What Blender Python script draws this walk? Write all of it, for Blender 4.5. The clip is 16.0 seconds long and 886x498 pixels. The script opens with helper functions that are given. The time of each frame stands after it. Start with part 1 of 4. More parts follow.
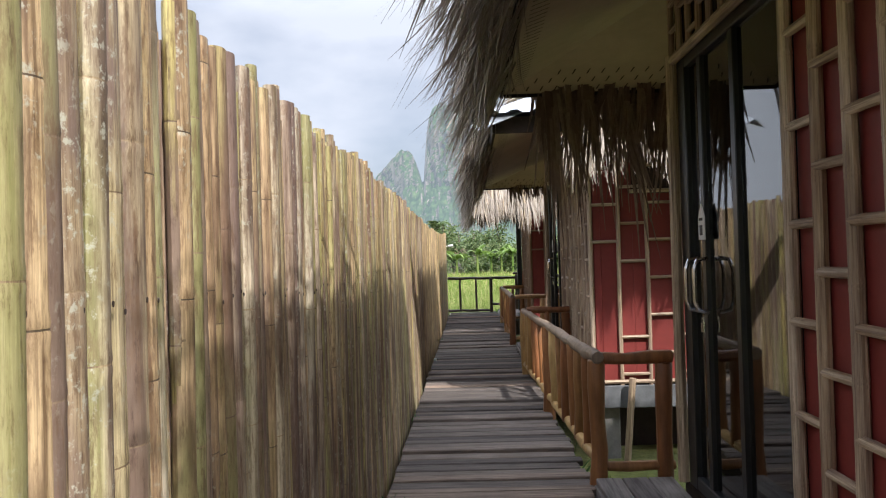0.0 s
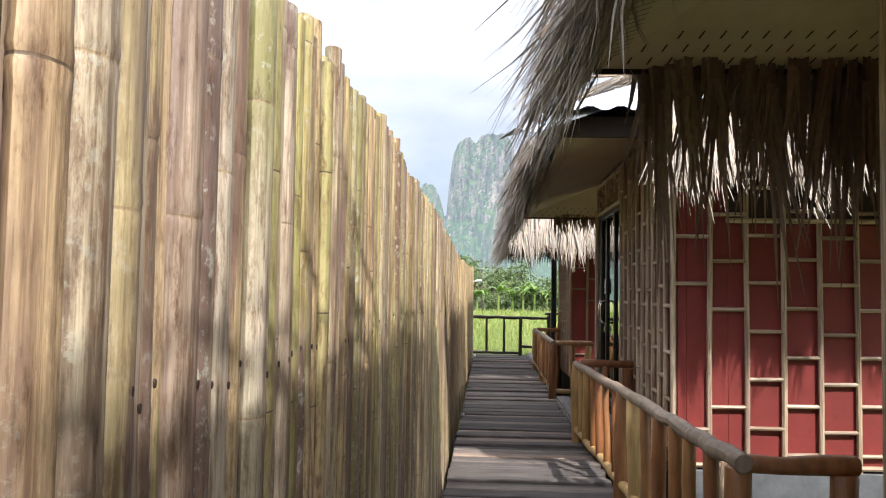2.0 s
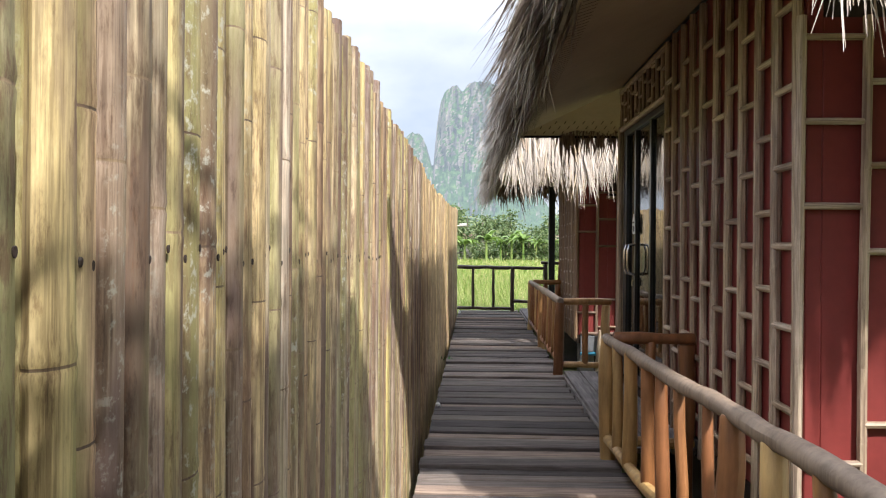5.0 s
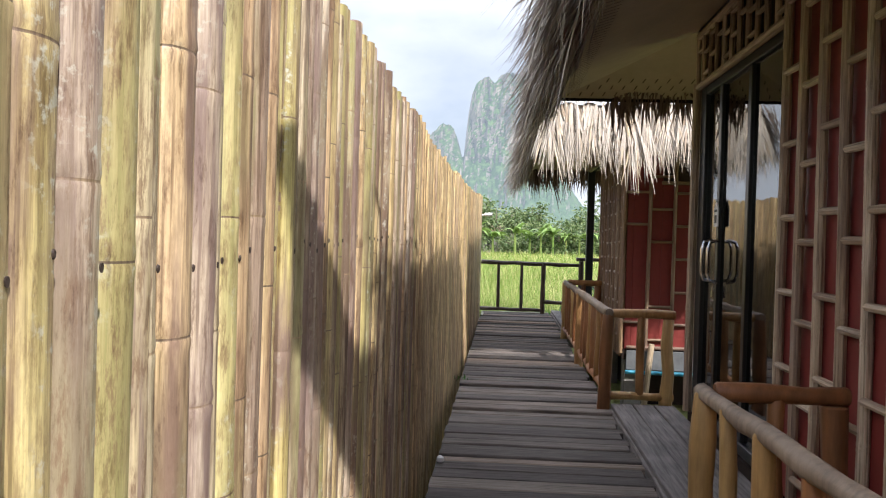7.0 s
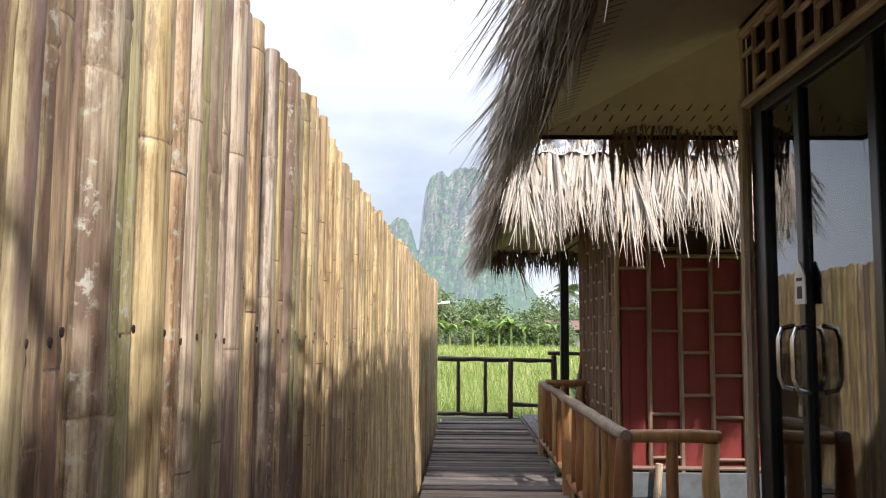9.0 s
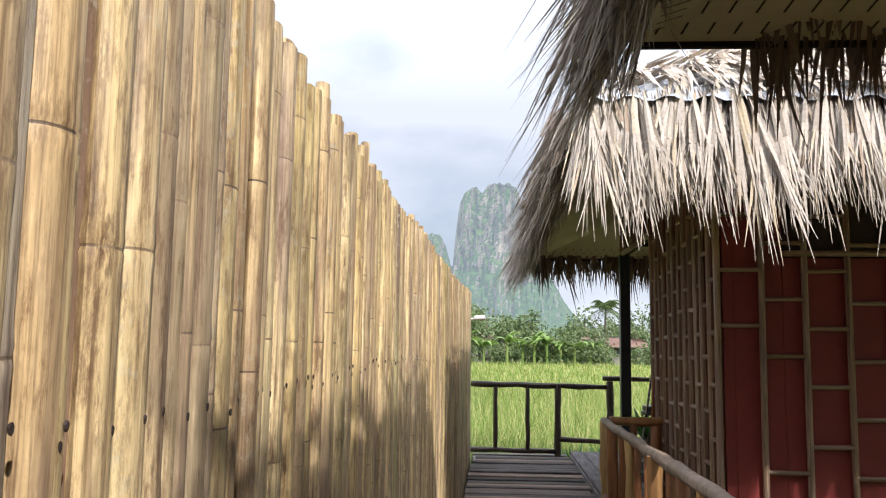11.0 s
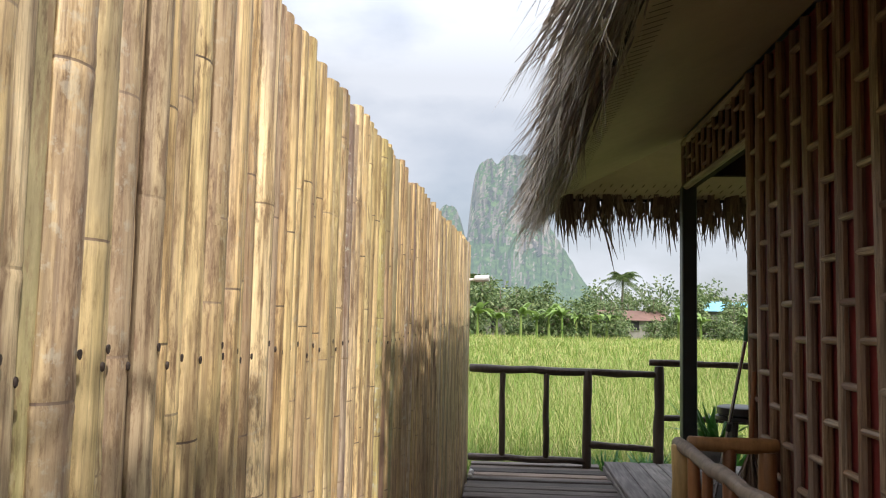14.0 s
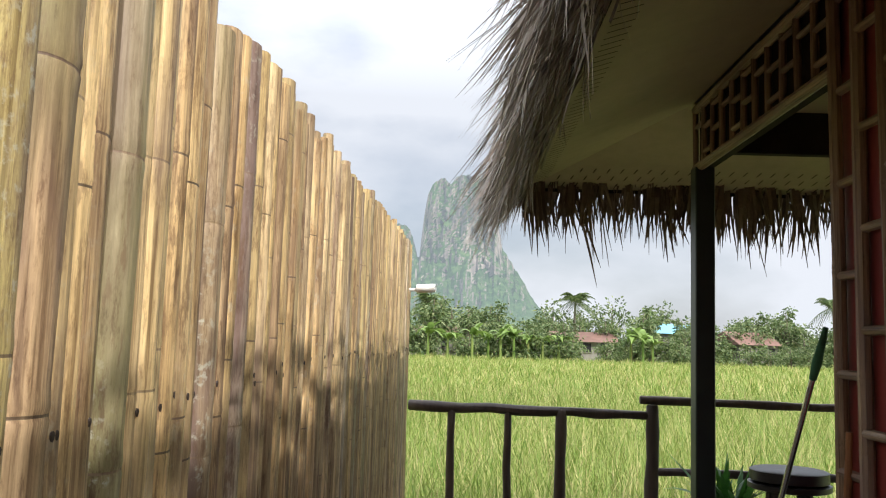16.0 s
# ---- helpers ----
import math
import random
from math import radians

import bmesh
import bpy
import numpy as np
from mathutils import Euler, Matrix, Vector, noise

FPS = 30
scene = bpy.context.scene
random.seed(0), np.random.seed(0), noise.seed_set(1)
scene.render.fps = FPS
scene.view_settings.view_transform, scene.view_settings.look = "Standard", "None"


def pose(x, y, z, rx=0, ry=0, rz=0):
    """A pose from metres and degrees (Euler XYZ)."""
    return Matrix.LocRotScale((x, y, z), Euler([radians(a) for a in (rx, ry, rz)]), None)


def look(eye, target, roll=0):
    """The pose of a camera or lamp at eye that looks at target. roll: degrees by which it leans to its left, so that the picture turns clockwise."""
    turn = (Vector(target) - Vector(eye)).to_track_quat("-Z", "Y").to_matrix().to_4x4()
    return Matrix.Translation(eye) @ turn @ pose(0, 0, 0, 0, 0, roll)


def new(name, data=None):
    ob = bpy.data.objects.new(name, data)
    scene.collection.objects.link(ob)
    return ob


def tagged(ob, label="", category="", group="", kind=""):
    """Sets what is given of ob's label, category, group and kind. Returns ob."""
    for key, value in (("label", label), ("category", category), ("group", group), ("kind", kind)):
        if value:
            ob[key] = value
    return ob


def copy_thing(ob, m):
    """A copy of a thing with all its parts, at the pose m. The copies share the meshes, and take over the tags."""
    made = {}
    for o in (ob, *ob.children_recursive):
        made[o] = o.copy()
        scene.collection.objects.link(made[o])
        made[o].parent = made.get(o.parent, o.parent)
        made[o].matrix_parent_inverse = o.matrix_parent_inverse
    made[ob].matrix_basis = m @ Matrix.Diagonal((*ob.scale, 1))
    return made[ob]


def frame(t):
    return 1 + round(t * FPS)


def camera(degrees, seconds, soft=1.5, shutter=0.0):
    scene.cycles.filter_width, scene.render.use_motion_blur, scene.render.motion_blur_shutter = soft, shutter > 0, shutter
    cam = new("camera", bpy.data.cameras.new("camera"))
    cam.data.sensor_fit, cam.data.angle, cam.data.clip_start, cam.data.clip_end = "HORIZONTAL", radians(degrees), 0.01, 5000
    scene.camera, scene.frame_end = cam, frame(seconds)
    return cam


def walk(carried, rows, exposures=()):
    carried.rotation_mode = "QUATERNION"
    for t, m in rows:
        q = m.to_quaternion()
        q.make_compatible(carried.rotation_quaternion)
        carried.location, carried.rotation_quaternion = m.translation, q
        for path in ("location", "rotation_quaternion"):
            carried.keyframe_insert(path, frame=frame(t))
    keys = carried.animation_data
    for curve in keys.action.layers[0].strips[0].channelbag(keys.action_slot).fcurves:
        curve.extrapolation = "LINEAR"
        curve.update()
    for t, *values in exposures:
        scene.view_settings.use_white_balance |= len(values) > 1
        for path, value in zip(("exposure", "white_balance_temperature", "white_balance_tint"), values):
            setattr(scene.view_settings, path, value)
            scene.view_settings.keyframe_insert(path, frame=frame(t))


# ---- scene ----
cam = camera(55.9, 16.0, soft=1.15)
METRES, EYE, TILT, LEAN, TURN = 13.5, 1.215, 2.3, 0.0, 1.7
ROWS = [
    (0.0, 0.0, 0.0, 0.0, -0.05, -1.55, 1.72),
    (0.5, -0.0045, 0.0267, -0.001, -0.29, -0.2, 0.36),
    (1.0, -0.0083, 0.055, -0.0014, -0.9, 0.71, -0.55),
    (1.5, -0.0095, 0.0829, -0.0026, 1.25, 0.54, -1.23),
    (2.0, -0.0117, 0.1127, -0.0035, 1.34, 0.84, -0.8),
    (2.5, -0.0101, 0.1411, -0.0049, 1.03, 0.78, -1.07),
    (3.0, -0.0086, 0.17, -0.0056, 1.11, 4.69, 0.59),
    (3.5, -0.0076, 0.2042, -0.0082, 0.32, 3.19, 0.11),
    (4.0, -0.0068, 0.2362, -0.0119, 0.05, 1.5, -0.65),
    (4.5, -0.0055, 0.2677, -0.0138, 0.17, -2.04, -0.36),
    (7.0, 0.0025, 0.4271, -0.0205, 2.52, -3.18, -1.54),
    (7.5, 0.0023, 0.4599, -0.0209, 2.81, 0.44, -0.91),
    (8.0, 0.0048, 0.4936, -0.0225, -1.0, 1.18, -0.82),
    (8.5, 0.004, 0.5262, -0.0234, -0.91, 3.5, -0.85),
    (9.0, 0.0036, 0.5603, -0.0263, -0.49, 3.27, -0.43),
    (9.5, 0.0047, 0.5917, -0.0268, 1.35, 3.56, -0.13),
    (12.0, 0.0043, 0.7529, -0.0305, 1.83, 4.47, -0.79),
    (12.5, 0.0088, 0.7833, -0.0317, 1.8, 4.12, -0.68),
    (13.0, 0.0107, 0.8148, -0.0338, 2.51, 3.93, -0.71),
    (13.5, 0.0136, 0.8471, -0.0348, 2.77, 2.7, -0.9),
    (14.0, 0.014, 0.8779, -0.0363, 2.8, 2.4, -1.16),
    (14.5, 0.0159, 0.9088, -0.0375, -8.46, 2.36, -0.52),
    (15.0, 0.014, 0.938, -0.0381, -8.7, 2.74, -0.44),
    (15.5, 0.0151, 0.9685, -0.0383, -7.97, 4.01, -0.94),
    (16.0, 0.0174, 0.9966, -0.0398, -0.51, 3.83, -1.84),
]
walk(cam, [(t, pose(0, 0, EYE, TILT, LEAN, TURN) @ pose(METRES * x, METRES * y, METRES * z, 90 + pitch, roll, yaw)) for t, x, y, z, yaw, pitch, roll in ROWS],
     exposures=[(0.0, 0.45, 6050, 14), (1.0, 0.68, 6050, 14), (3.0, 0.76, 6050, 14), (9.5, 0.62, 6050, 14), (12.5, 0.38, 6100, 14), (13.8, 0.42, 6250, 13), (14.5, 0.14, 6350, 12), (15.0, 0.45, 6350, 12), (16.0, 0.42, 6350, 12)])

# ---- world and sun ----
SUN_TO = Vector((0.46, -0.81, 1.0)).normalized()
elev = math.asin(SUN_TO.z)
world = bpy.data.worlds.new("world")
scene.world = world
world.use_nodes = True
wn, wl = world.node_tree.nodes, world.node_tree.links
wn.clear()
w_out = wn.new("ShaderNodeOutputWorld")
w_bg = wn.new("ShaderNodeBackground")
w_sky = wn.new("ShaderNodeTexSky")
w_sky.sky_type = "NISHITA"
w_sky.sun_disc = False
w_sky.sun_elevation = elev
w_sky.sun_rotation = math.atan2(SUN_TO.x, SUN_TO.y)
w_sky.air_density, w_sky.dust_density = 1.0, 2.0
w_co = wn.new("ShaderNodeTexCoord")
w_map = wn.new("ShaderNodeMapping")
w_map.inputs["Scale"].default_value = (1.0, 1.0, 2.2)
w_noise = wn.new("ShaderNodeTexNoise")
w_noise.inputs["Scale"].default_value = 2.6
w_noise.inputs["Detail"].default_value = 7
w_noise.inputs["Roughness"].default_value = 0.5
w_ramp = wn.new("ShaderNodeValToRGB")
w_ramp.color_ramp.elements[0].position = 0.36
w_ramp.color_ramp.elements[0].color = (0.42, 0.42, 0.42, 1)
w_ramp.color_ramp.elements[1].position = 0.56
w_ramp.color_ramp.elements[1].color = (0.97, 0.97, 0.97, 1)
w_mix = wn.new("ShaderNodeMixRGB")
w_mix.inputs["Color2"].default_value = (9.3, 9.7, 10.2, 1)
wl.new(w_co.outputs["Generated"], w_map.inputs["Vector"])
wl.new(w_map.outputs[0], w_noise.inputs["Vector"])
wl.new(w_noise.outputs["Fac"], w_ramp.inputs[0])
wl.new(w_ramp.outputs[0], w_mix.inputs["Fac"])
wl.new(w_sky.outputs[0], w_mix.inputs["Color1"])
w_sep = wn.new("ShaderNodeSeparateXYZ")
wl.new(w_co.outputs["Generated"], w_sep.inputs[0])
w_grad = wn.new("ShaderNodeMapRange")
w_grad.inputs["From Min"].default_value, w_grad.inputs["From Max"].default_value = 0.28, 1.0
w_grad.inputs["To Min"].default_value, w_grad.inputs["To Max"].default_value = 0.70, 3.0
wl.new(w_sep.outputs["Z"], w_grad.inputs["Value"])
w_mul = wn.new("ShaderNodeVectorMath")
w_mul.operation = "SCALE"
wl.new(w_mix.outputs[0], w_mul.inputs[0])
wl.new(w_grad.outputs[0], w_mul.inputs["Scale"])
wl.new(w_mul.outputs[0], w_bg.inputs[0])
w_bg.inputs["Strength"].default_value = 0.10
wl.new(w_bg.outputs[0], w_out.inputs[0])

sun = bpy.data.lights.new("sun", "SUN")
sun.energy, sun.angle, sun.color = 4.6, radians(0.9), (1.0, 0.94, 0.84)
sun_ob = new("sun", sun)
sun_ob.matrix_world = look(SUN_TO * 60, (0, 0, 0))


# ---- materials ----
def mat(name, rough=0.7, metal=0.0, spec=0.5):
    m = bpy.data.materials.new(name)
    m.use_nodes = True
    b = m.node_tree.nodes["Principled BSDF"]
    b.inputs["Roughness"].default_value = rough
    b.inputs["Metallic"].default_value = metal
    b.inputs["Specular IOR Level"].default_value = spec
    return m, m.node_tree.nodes, m.node_tree.links, b


def coords(n, l, scale, island=False):
    """Object coordinates, shifted at random from piece to piece."""
    co = n.new("ShaderNodeTexCoord")
    if island:
        info = n.new("ShaderNodeNewGeometry").outputs["Random Per Island"]
    else:
        info = n.new("ShaderNodeObjectInfo").outputs["Random"]
    mul = n.new("ShaderNodeMath")
    mul.operation = "MULTIPLY"
    mul.inputs[1].default_value = 37.0
    l.new(info, mul.inputs[0])
    add = n.new("ShaderNodeVectorMath")
    add.operation = "ADD"
    l.new(co.outputs["Object"], add.inputs[0])
    l.new(mul.outputs[0], add.inputs[1])
    mp = n.new("ShaderNodeMapping")
    mp.inputs["Scale"].default_value = scale
    l.new(add.outputs[0], mp.inputs["Vector"])
    return mp.outputs[0], info


def noise_fac(n, l, vec, scale, detail=4, rough=0.6):
    t = n.new("ShaderNodeTexNoise")
    t.inputs["Scale"].default_value = scale
    t.inputs["Detail"].default_value = detail
    t.inputs["Roughness"].default_value = rough
    l.new(vec, t.inputs["Vector"])
    return t.outputs["Fac"]


def ramp(n, l, fac, stops, interp="LINEAR"):
    r = n.new("ShaderNodeValToRGB")
    r.color_ramp.interpolation = interp
    e = r.color_ramp.elements
    while len(e) < len(stops):
        e.new(0.5)
    for el, (p, c) in zip(e, stops):
        el.position, el.color = p, (*c, 1) if len(c) == 3 else c
    l.new(fac, r.inputs[0])
    return r.outputs[0]


def mixc(n, l, fac, a, b, mode="MIX"):
    m = n.new("ShaderNodeMixRGB")
    m.blend_type = mode
    for sock, v in (("Fac", fac), ("Color1", a), ("Color2", b)):
        if isinstance(v, (int, float)):
            m.inputs[sock].default_value = v
        elif isinstance(v, tuple):
            m.inputs[sock].default_value = (*v, 1)
        else:
            l.new(v, m.inputs[sock])
    return m.outputs[0]


def bump(n, l, b, height, strength=0.4, dist=0.01):
    k = n.new("ShaderNodeBump")
    k.inputs["Strength"].default_value = strength
    k.inputs["Distance"].default_value = dist
    l.new(height, k.inputs["Height"])
    l.new(k.outputs[0], b.inputs["Normal"])


BLACK, WHITE = (0, 0, 0), (1, 1, 1)


def bamboo_mat(name, stops, stain, spots, moss=True, island=False, green=0.6):
    m, n, l, b = mat(name, 0.45)
    vec, rnd = coords(n, l, (1, 1, 1), island)
    base = ramp(n, l, rnd, stops)
    # long streaks of grain
    mp = n.new("ShaderNodeMapping")
    mp.inputs["Scale"].default_value = (85, 85, 2.6)
    l.new(vec, mp.inputs["Vector"])
    streak = noise_fac(n, l, mp.outputs[0], 1.0, 5, 0.65)
    base = mixc(n, l, 0.7, base, ramp(n, l, streak, [(0.38, (0.28, 0.21, 0.16)), (0.46, (0.82, 0.78, 0.73)), (0.55, (1.02, 1.0, 0.98)), (0.64, (1.3, 1.28, 1.25))]), "MULTIPLY")
    mpf = n.new("ShaderNodeMapping")
    mpf.inputs["Scale"].default_value = (210, 210, 5)
    l.new(vec, mpf.inputs["Vector"])
    fib = noise_fac(n, l, mpf.outputs[0], 1.0, 4, 0.7)
    base = mixc(n, l, 0.55, base, ramp(n, l, fib, [(0.38, (0.32, 0.26, 0.22)), (0.46, (0.93, 0.91, 0.88)), (0.62, (1.2,) * 3)]), "MULTIPLY")
    # brown weathering patches
    mp2 = n.new("ShaderNodeMapping")
    mp2.inputs["Scale"].default_value = (13, 13, 1.5)
    l.new(vec, mp2.inputs["Vector"])
    patch = noise_fac(n, l, mp2.outputs[0], 1.0, 6, 0.6)
    base = mixc(n, l, ramp(n, l, patch, [(0.46, BLACK), (0.57, (stain,) * 3)]), base, ramp(n, l, rnd, [(0.0, (0.15, 0.085, 0.05)), (0.5, (0.22, 0.15, 0.13)), (1.0, (0.12, 0.075, 0.05))]))
    if moss:
        mp3 = n.new("ShaderNodeMapping")
        mp3.inputs["Scale"].default_value = (5, 5, 0.7)
        l.new(vec, mp3.inputs["Vector"])
        g = noise_fac(n, l, mp3.outputs[0], 1.0, 3, 0.5)
        base = mixc(n, l, ramp(n, l, g, [(0.50, BLACK), (0.62, (green,) * 3)]), base, (0.36, 0.36, 0.13))
        mp4 = n.new("ShaderNodeMapping")
        mp4.inputs["Scale"].default_value = (70, 70, 16)
        l.new(vec, mp4.inputs["Vector"])
        fleck = noise_fac(n, l, mp4.outputs[0], 1.0, 6, 0.75)
        where = ramp(n, l, noise_fac(n, l, mp2.outputs[0], 0.8, 3, 0.5), [(0.42, (0.15,) * 3), (0.6, WHITE)])
        base = mixc(n, l, mixc(n, l, 1.0, ramp(n, l, fleck, [(0.50, BLACK), (0.60, (0.75,) * 3)]), where, "MULTIPLY"), base, (0.16, 0.09, 0.05))
        mp5 = n.new("ShaderNodeMapping")
        mp5.inputs["Scale"].default_value = (55, 55, 11)
        l.new(vec, mp5.inputs["Vector"])
        blot = noise_fac(n, l, mp5.outputs[0], 1.0, 7, 0.78)
        base = mixc(n, l, 0.85, base, ramp(n, l, blot, [(0.36, (0.42, 0.34, 0.30)), (0.46, (0.92, 0.9, 0.88)), (0.58, (1.05,) * 3), (0.68, (1.3, 1.3, 1.32))]), "MULTIPLY")
        fine = noise_fac(n, l, vec, 60, 5, 0.7)
        band = noise_fac(n, l, mp3.outputs[0], 1.7, 2, 0.5)
        f = mixc(n, l, 1.0, ramp(n, l, fine, [(0.55, BLACK), (0.63, (spots,) * 3)]), ramp(n, l, band, [(0.5, BLACK), (0.6, WHITE)]), "MULTIPLY")
        base = mixc(n, l, f, base, (0.50, 0.49, 0.40))
    l.new(base, b.inputs["Base Color"])
    l.new(ramp(n, l, patch, [(0.3, (0.36,) * 3), (0.7, (0.75,) * 3)]), b.inputs["Roughness"])
    bump(n, l, b, streak, 0.35, 0.004)
    return m


FENCE = bamboo_mat("fence_bamboo", [(0.0, (0.62, 0.47, 0.28)), (0.12, (0.44, 0.31, 0.19)), (0.26, (0.68, 0.53, 0.31)), (0.40, (0.50, 0.43, 0.17)), (0.52, (0.60, 0.51, 0.39)), (0.64, (0.34, 0.26, 0.20)), (0.76, (0.58, 0.46, 0.24)), (0.88, (0.50, 0.44, 0.36)), (1.0, (0.64, 0.53, 0.32))], 0.92, 0.75)
FENCE_NEW = bamboo_mat("fresh_fence_bamboo", [(0.0, (0.70, 0.54, 0.29)), (0.3, (0.60, 0.43, 0.22)), (0.5, (0.74, 0.59, 0.35)), (0.75, (0.65, 0.49, 0.24)), (1.0, (0.72, 0.58, 0.36))], 0.6, 0.3, green=0.22)
FENCE_BACK = bamboo_mat("backing_bamboo", [(0.0, (0.45, 0.34, 0.22)), (0.5, (0.34, 0.25, 0.16)), (1.0, (0.52, 0.41, 0.26))], 0.85, 0.5, island=True)
LATTICE = bamboo_mat("lattice_bamboo", [(0.0, (0.45, 0.35, 0.24)), (0.4, (0.54, 0.44, 0.31)), (0.7, (0.38, 0.28, 0.18)), (1.0, (0.58, 0.49, 0.38))], 0.5, 0.3, moss=False)
LATTICE_BROWN = bamboo_mat("aged_lattice_bamboo", [(0.0, (0.24, 0.15, 0.085)), (0.4, (0.32, 0.22, 0.13)), (0.7, (0.19, 0.115, 0.065)), (1.0, (0.40, 0.31, 0.21))], 0.6, 0.3, moss=False)
CUT = bamboo_mat("cut_bamboo_wood", [(0.0, (0.34, 0.27, 0.18)), (1.0, (0.42, 0.34, 0.24))], 0.6, 0, moss=False)

NODE = bamboo_mat("node_scar", [(0.0, (0.09, 0.065, 0.045)), (0.5, (0.24, 0.17, 0.10)), (1.0, (0.42, 0.32, 0.19))], 0.5, 0, moss=False)


def wood_mat(name, stops, scale, dark=0.45, rough=0.8, b_str=0.5):
    m, n, l, b = mat(name, rough, spec=0.5 if rough < 0.7 else 0.2)
    vec, rnd = coords(n, l, (1, 1, 1))
    base = ramp(n, l, rnd, stops)
    mp = n.new("ShaderNodeMapping")
    mp.inputs["Scale"].default_value = scale
    l.new(vec, mp.inputs["Vector"])
    g = noise_fac(n, l, mp.outputs[0], 1.0, 6, 0.65)
    base = mixc(n, l, 0.85, base, ramp(n, l, g, [(0.3, (dark, dark * 0.95, dark * 0.9)), (0.55, (0.95,) * 3), (0.75, (1.3, 1.27, 1.22))]), "MULTIPLY")
    big = noise_fac(n, l, vec, 3.5, 4, 0.6)
    base = mixc(n, l, 0.5, base, ramp(n, l, big, [(0.35, (0.6,) * 3), (0.65, (1.2,) * 3)]), "MULTIPLY")
    l.new(base, b.inputs["Base Color"])
    bump(n, l, b, g, b_str, 0.006)
    return m


DECK = wood_mat("weathered_deck_wood", [(0.0, (0.09, 0.08, 0.074)), (0.45, (0.17, 0.145, 0.13)), (0.8, (0.24, 0.20, 0.17)), (1.0, (0.42, 0.30, 0.22))], (3, 75, 40), 0.25)
PORCH = wood_mat("porch_deck_wood", [(0.0, (0.19, 0.17, 0.165)), (1.0, (0.28, 0.255, 0.24))], (60, 3, 40), 0.3)
LOG = wood_mat("peeled_log_wood", [(0.0, (0.24, 0.095, 0.035)), (0.6, (0.32, 0.14, 0.05)), (0.8, (0.42, 0.25, 0.09)), (1.0, (0.50, 0.33, 0.13))], (22, 22, 3), 0.5, 0.5, 0.35)
HANDRAIL = wood_mat("handrail_wood", [(0.0, (0.25, 0.19, 0.14)), (1.0, (0.34, 0.24, 0.15))], (26, 26, 3), 0.5, 0.6, 0.4)
DARKLOG = wood_mat("dark_log_wood", [(0.0, (0.045, 0.028, 0.020)), (1.0, (0.075, 0.048, 0.034))], (26, 26, 3), 0.5, 0.6, 0.4)
BEAM = wood_mat("dark_beam_wood", [(0.0, (0.022, 0.015, 0.012)), (1.0, (0.036, 0.025, 0.02))], (6, 6, 6), 0.6, 0.95, 0.3)


def plain_mat(name, col, rough, metal=0.0, var=0.25, scale=9.0, bstr=0.15, spec=0.5):
    m, n, l, b = mat(name, rough, metal, spec)
    co = n.new("ShaderNodeTexCoord")
    f = noise_fac(n, l, co.outputs["Object"], scale, 5, 0.6)
    f2 = noise_fac(n, l, co.outputs["Object"], scale * 9, 3, 0.6)
    c = mixc(n, l, 1.0, col, ramp(n, l, f, [(0.3, (1 - var,) * 3), (0.7, (1 + var,) * 3)]), "MULTIPLY")
    c = mixc(n, l, 0.6, c, ramp(n, l, f2, [(0.3, (1 - var * 0.6,) * 3), (0.7, (1 + var * 0.6,) * 3)]), "MULTIPLY")
    l.new(c, b.inputs["Base Color"])
    if bstr:
        bump(n, l, b, f2, bstr, 0.004)
    return m


RED = plain_mat("red_painted_board", (0.19, 0.027, 0.022), 0.55, var=0.16, scale=2.5)
SOFFIT = plain_mat("cream_soffit_board", (0.44, 0.36, 0.24), 0.7, var=0.12, scale=1.6, bstr=0.05)
SLOT = plain_mat("dark_vent_slot", (0.02, 0.016, 0.012), 0.9, bstr=0)
FRAME = plain_mat("black_aluminium", (0.012, 0.013, 0.014), 0.35, var=0.1, bstr=0)
POSTPAINT = plain_mat("dark_painted_post", (0.014, 0.022, 0.022), 0.45, var=0.2, bstr=0.05)
CHROME = plain_mat("chrome", (0.75, 0.75, 0.77), 0.18, 1.0, var=0.05, bstr=0)
PAPER = plain_mat("white_tag_plastic", (0.78, 0.78, 0.76), 0.5, var=0.04, bstr=0)
INK = plain_mat("black_print", (0.03, 0.03, 0.03), 0.6, var=0.05, bstr=0)
CONCRETE = plain_mat("pale_concrete", (0.24, 0.23, 0.21), 0.85, var=0.25, scale=6)
# near-black brown painted for shade below the eaves and hut floors
SHADE_DARK = plain_mat("painted_shade", (0.05, 0.035, 0.03), 0.9, var=0.2)
NAIL = plain_mat("rusty_nail", (0.035, 0.022, 0.016), 0.7, bstr=0)
METALROOF = plain_mat("galvanised_sheet", (0.46, 0.48, 0.50), 0.42, 0.8, var=0.2, scale=4, bstr=0.05)
PIPE = plain_mat("blue_pvc_pipe", (0.05, 0.32, 0.48), 0.4, var=0.08, bstr=0)
PLASTIC = plain_mat("black_plastic", (0.02, 0.02, 0.021), 0.35, var=0.1, bstr=0.03)
TERRA = plain_mat("grey_pot", (0.13, 0.12, 0.11), 0.7)
plain_grey = plain_mat("grey_steel", (0.11, 0.115, 0.12), 0.6, var=0.25)
GREENP = plain_mat("green_mop_cloth", (0.05, 0.16, 0.08), 0.9)

m, n, l, b = mat("tinted_glass", 0.02)
b.inputs["Base Color"].default_value = (0.16, 0.19, 0.18, 1)
b.inputs["Transmission Weight"].default_value = 1.0
b.inputs["IOR"].default_value = 1.9
GLASS = m


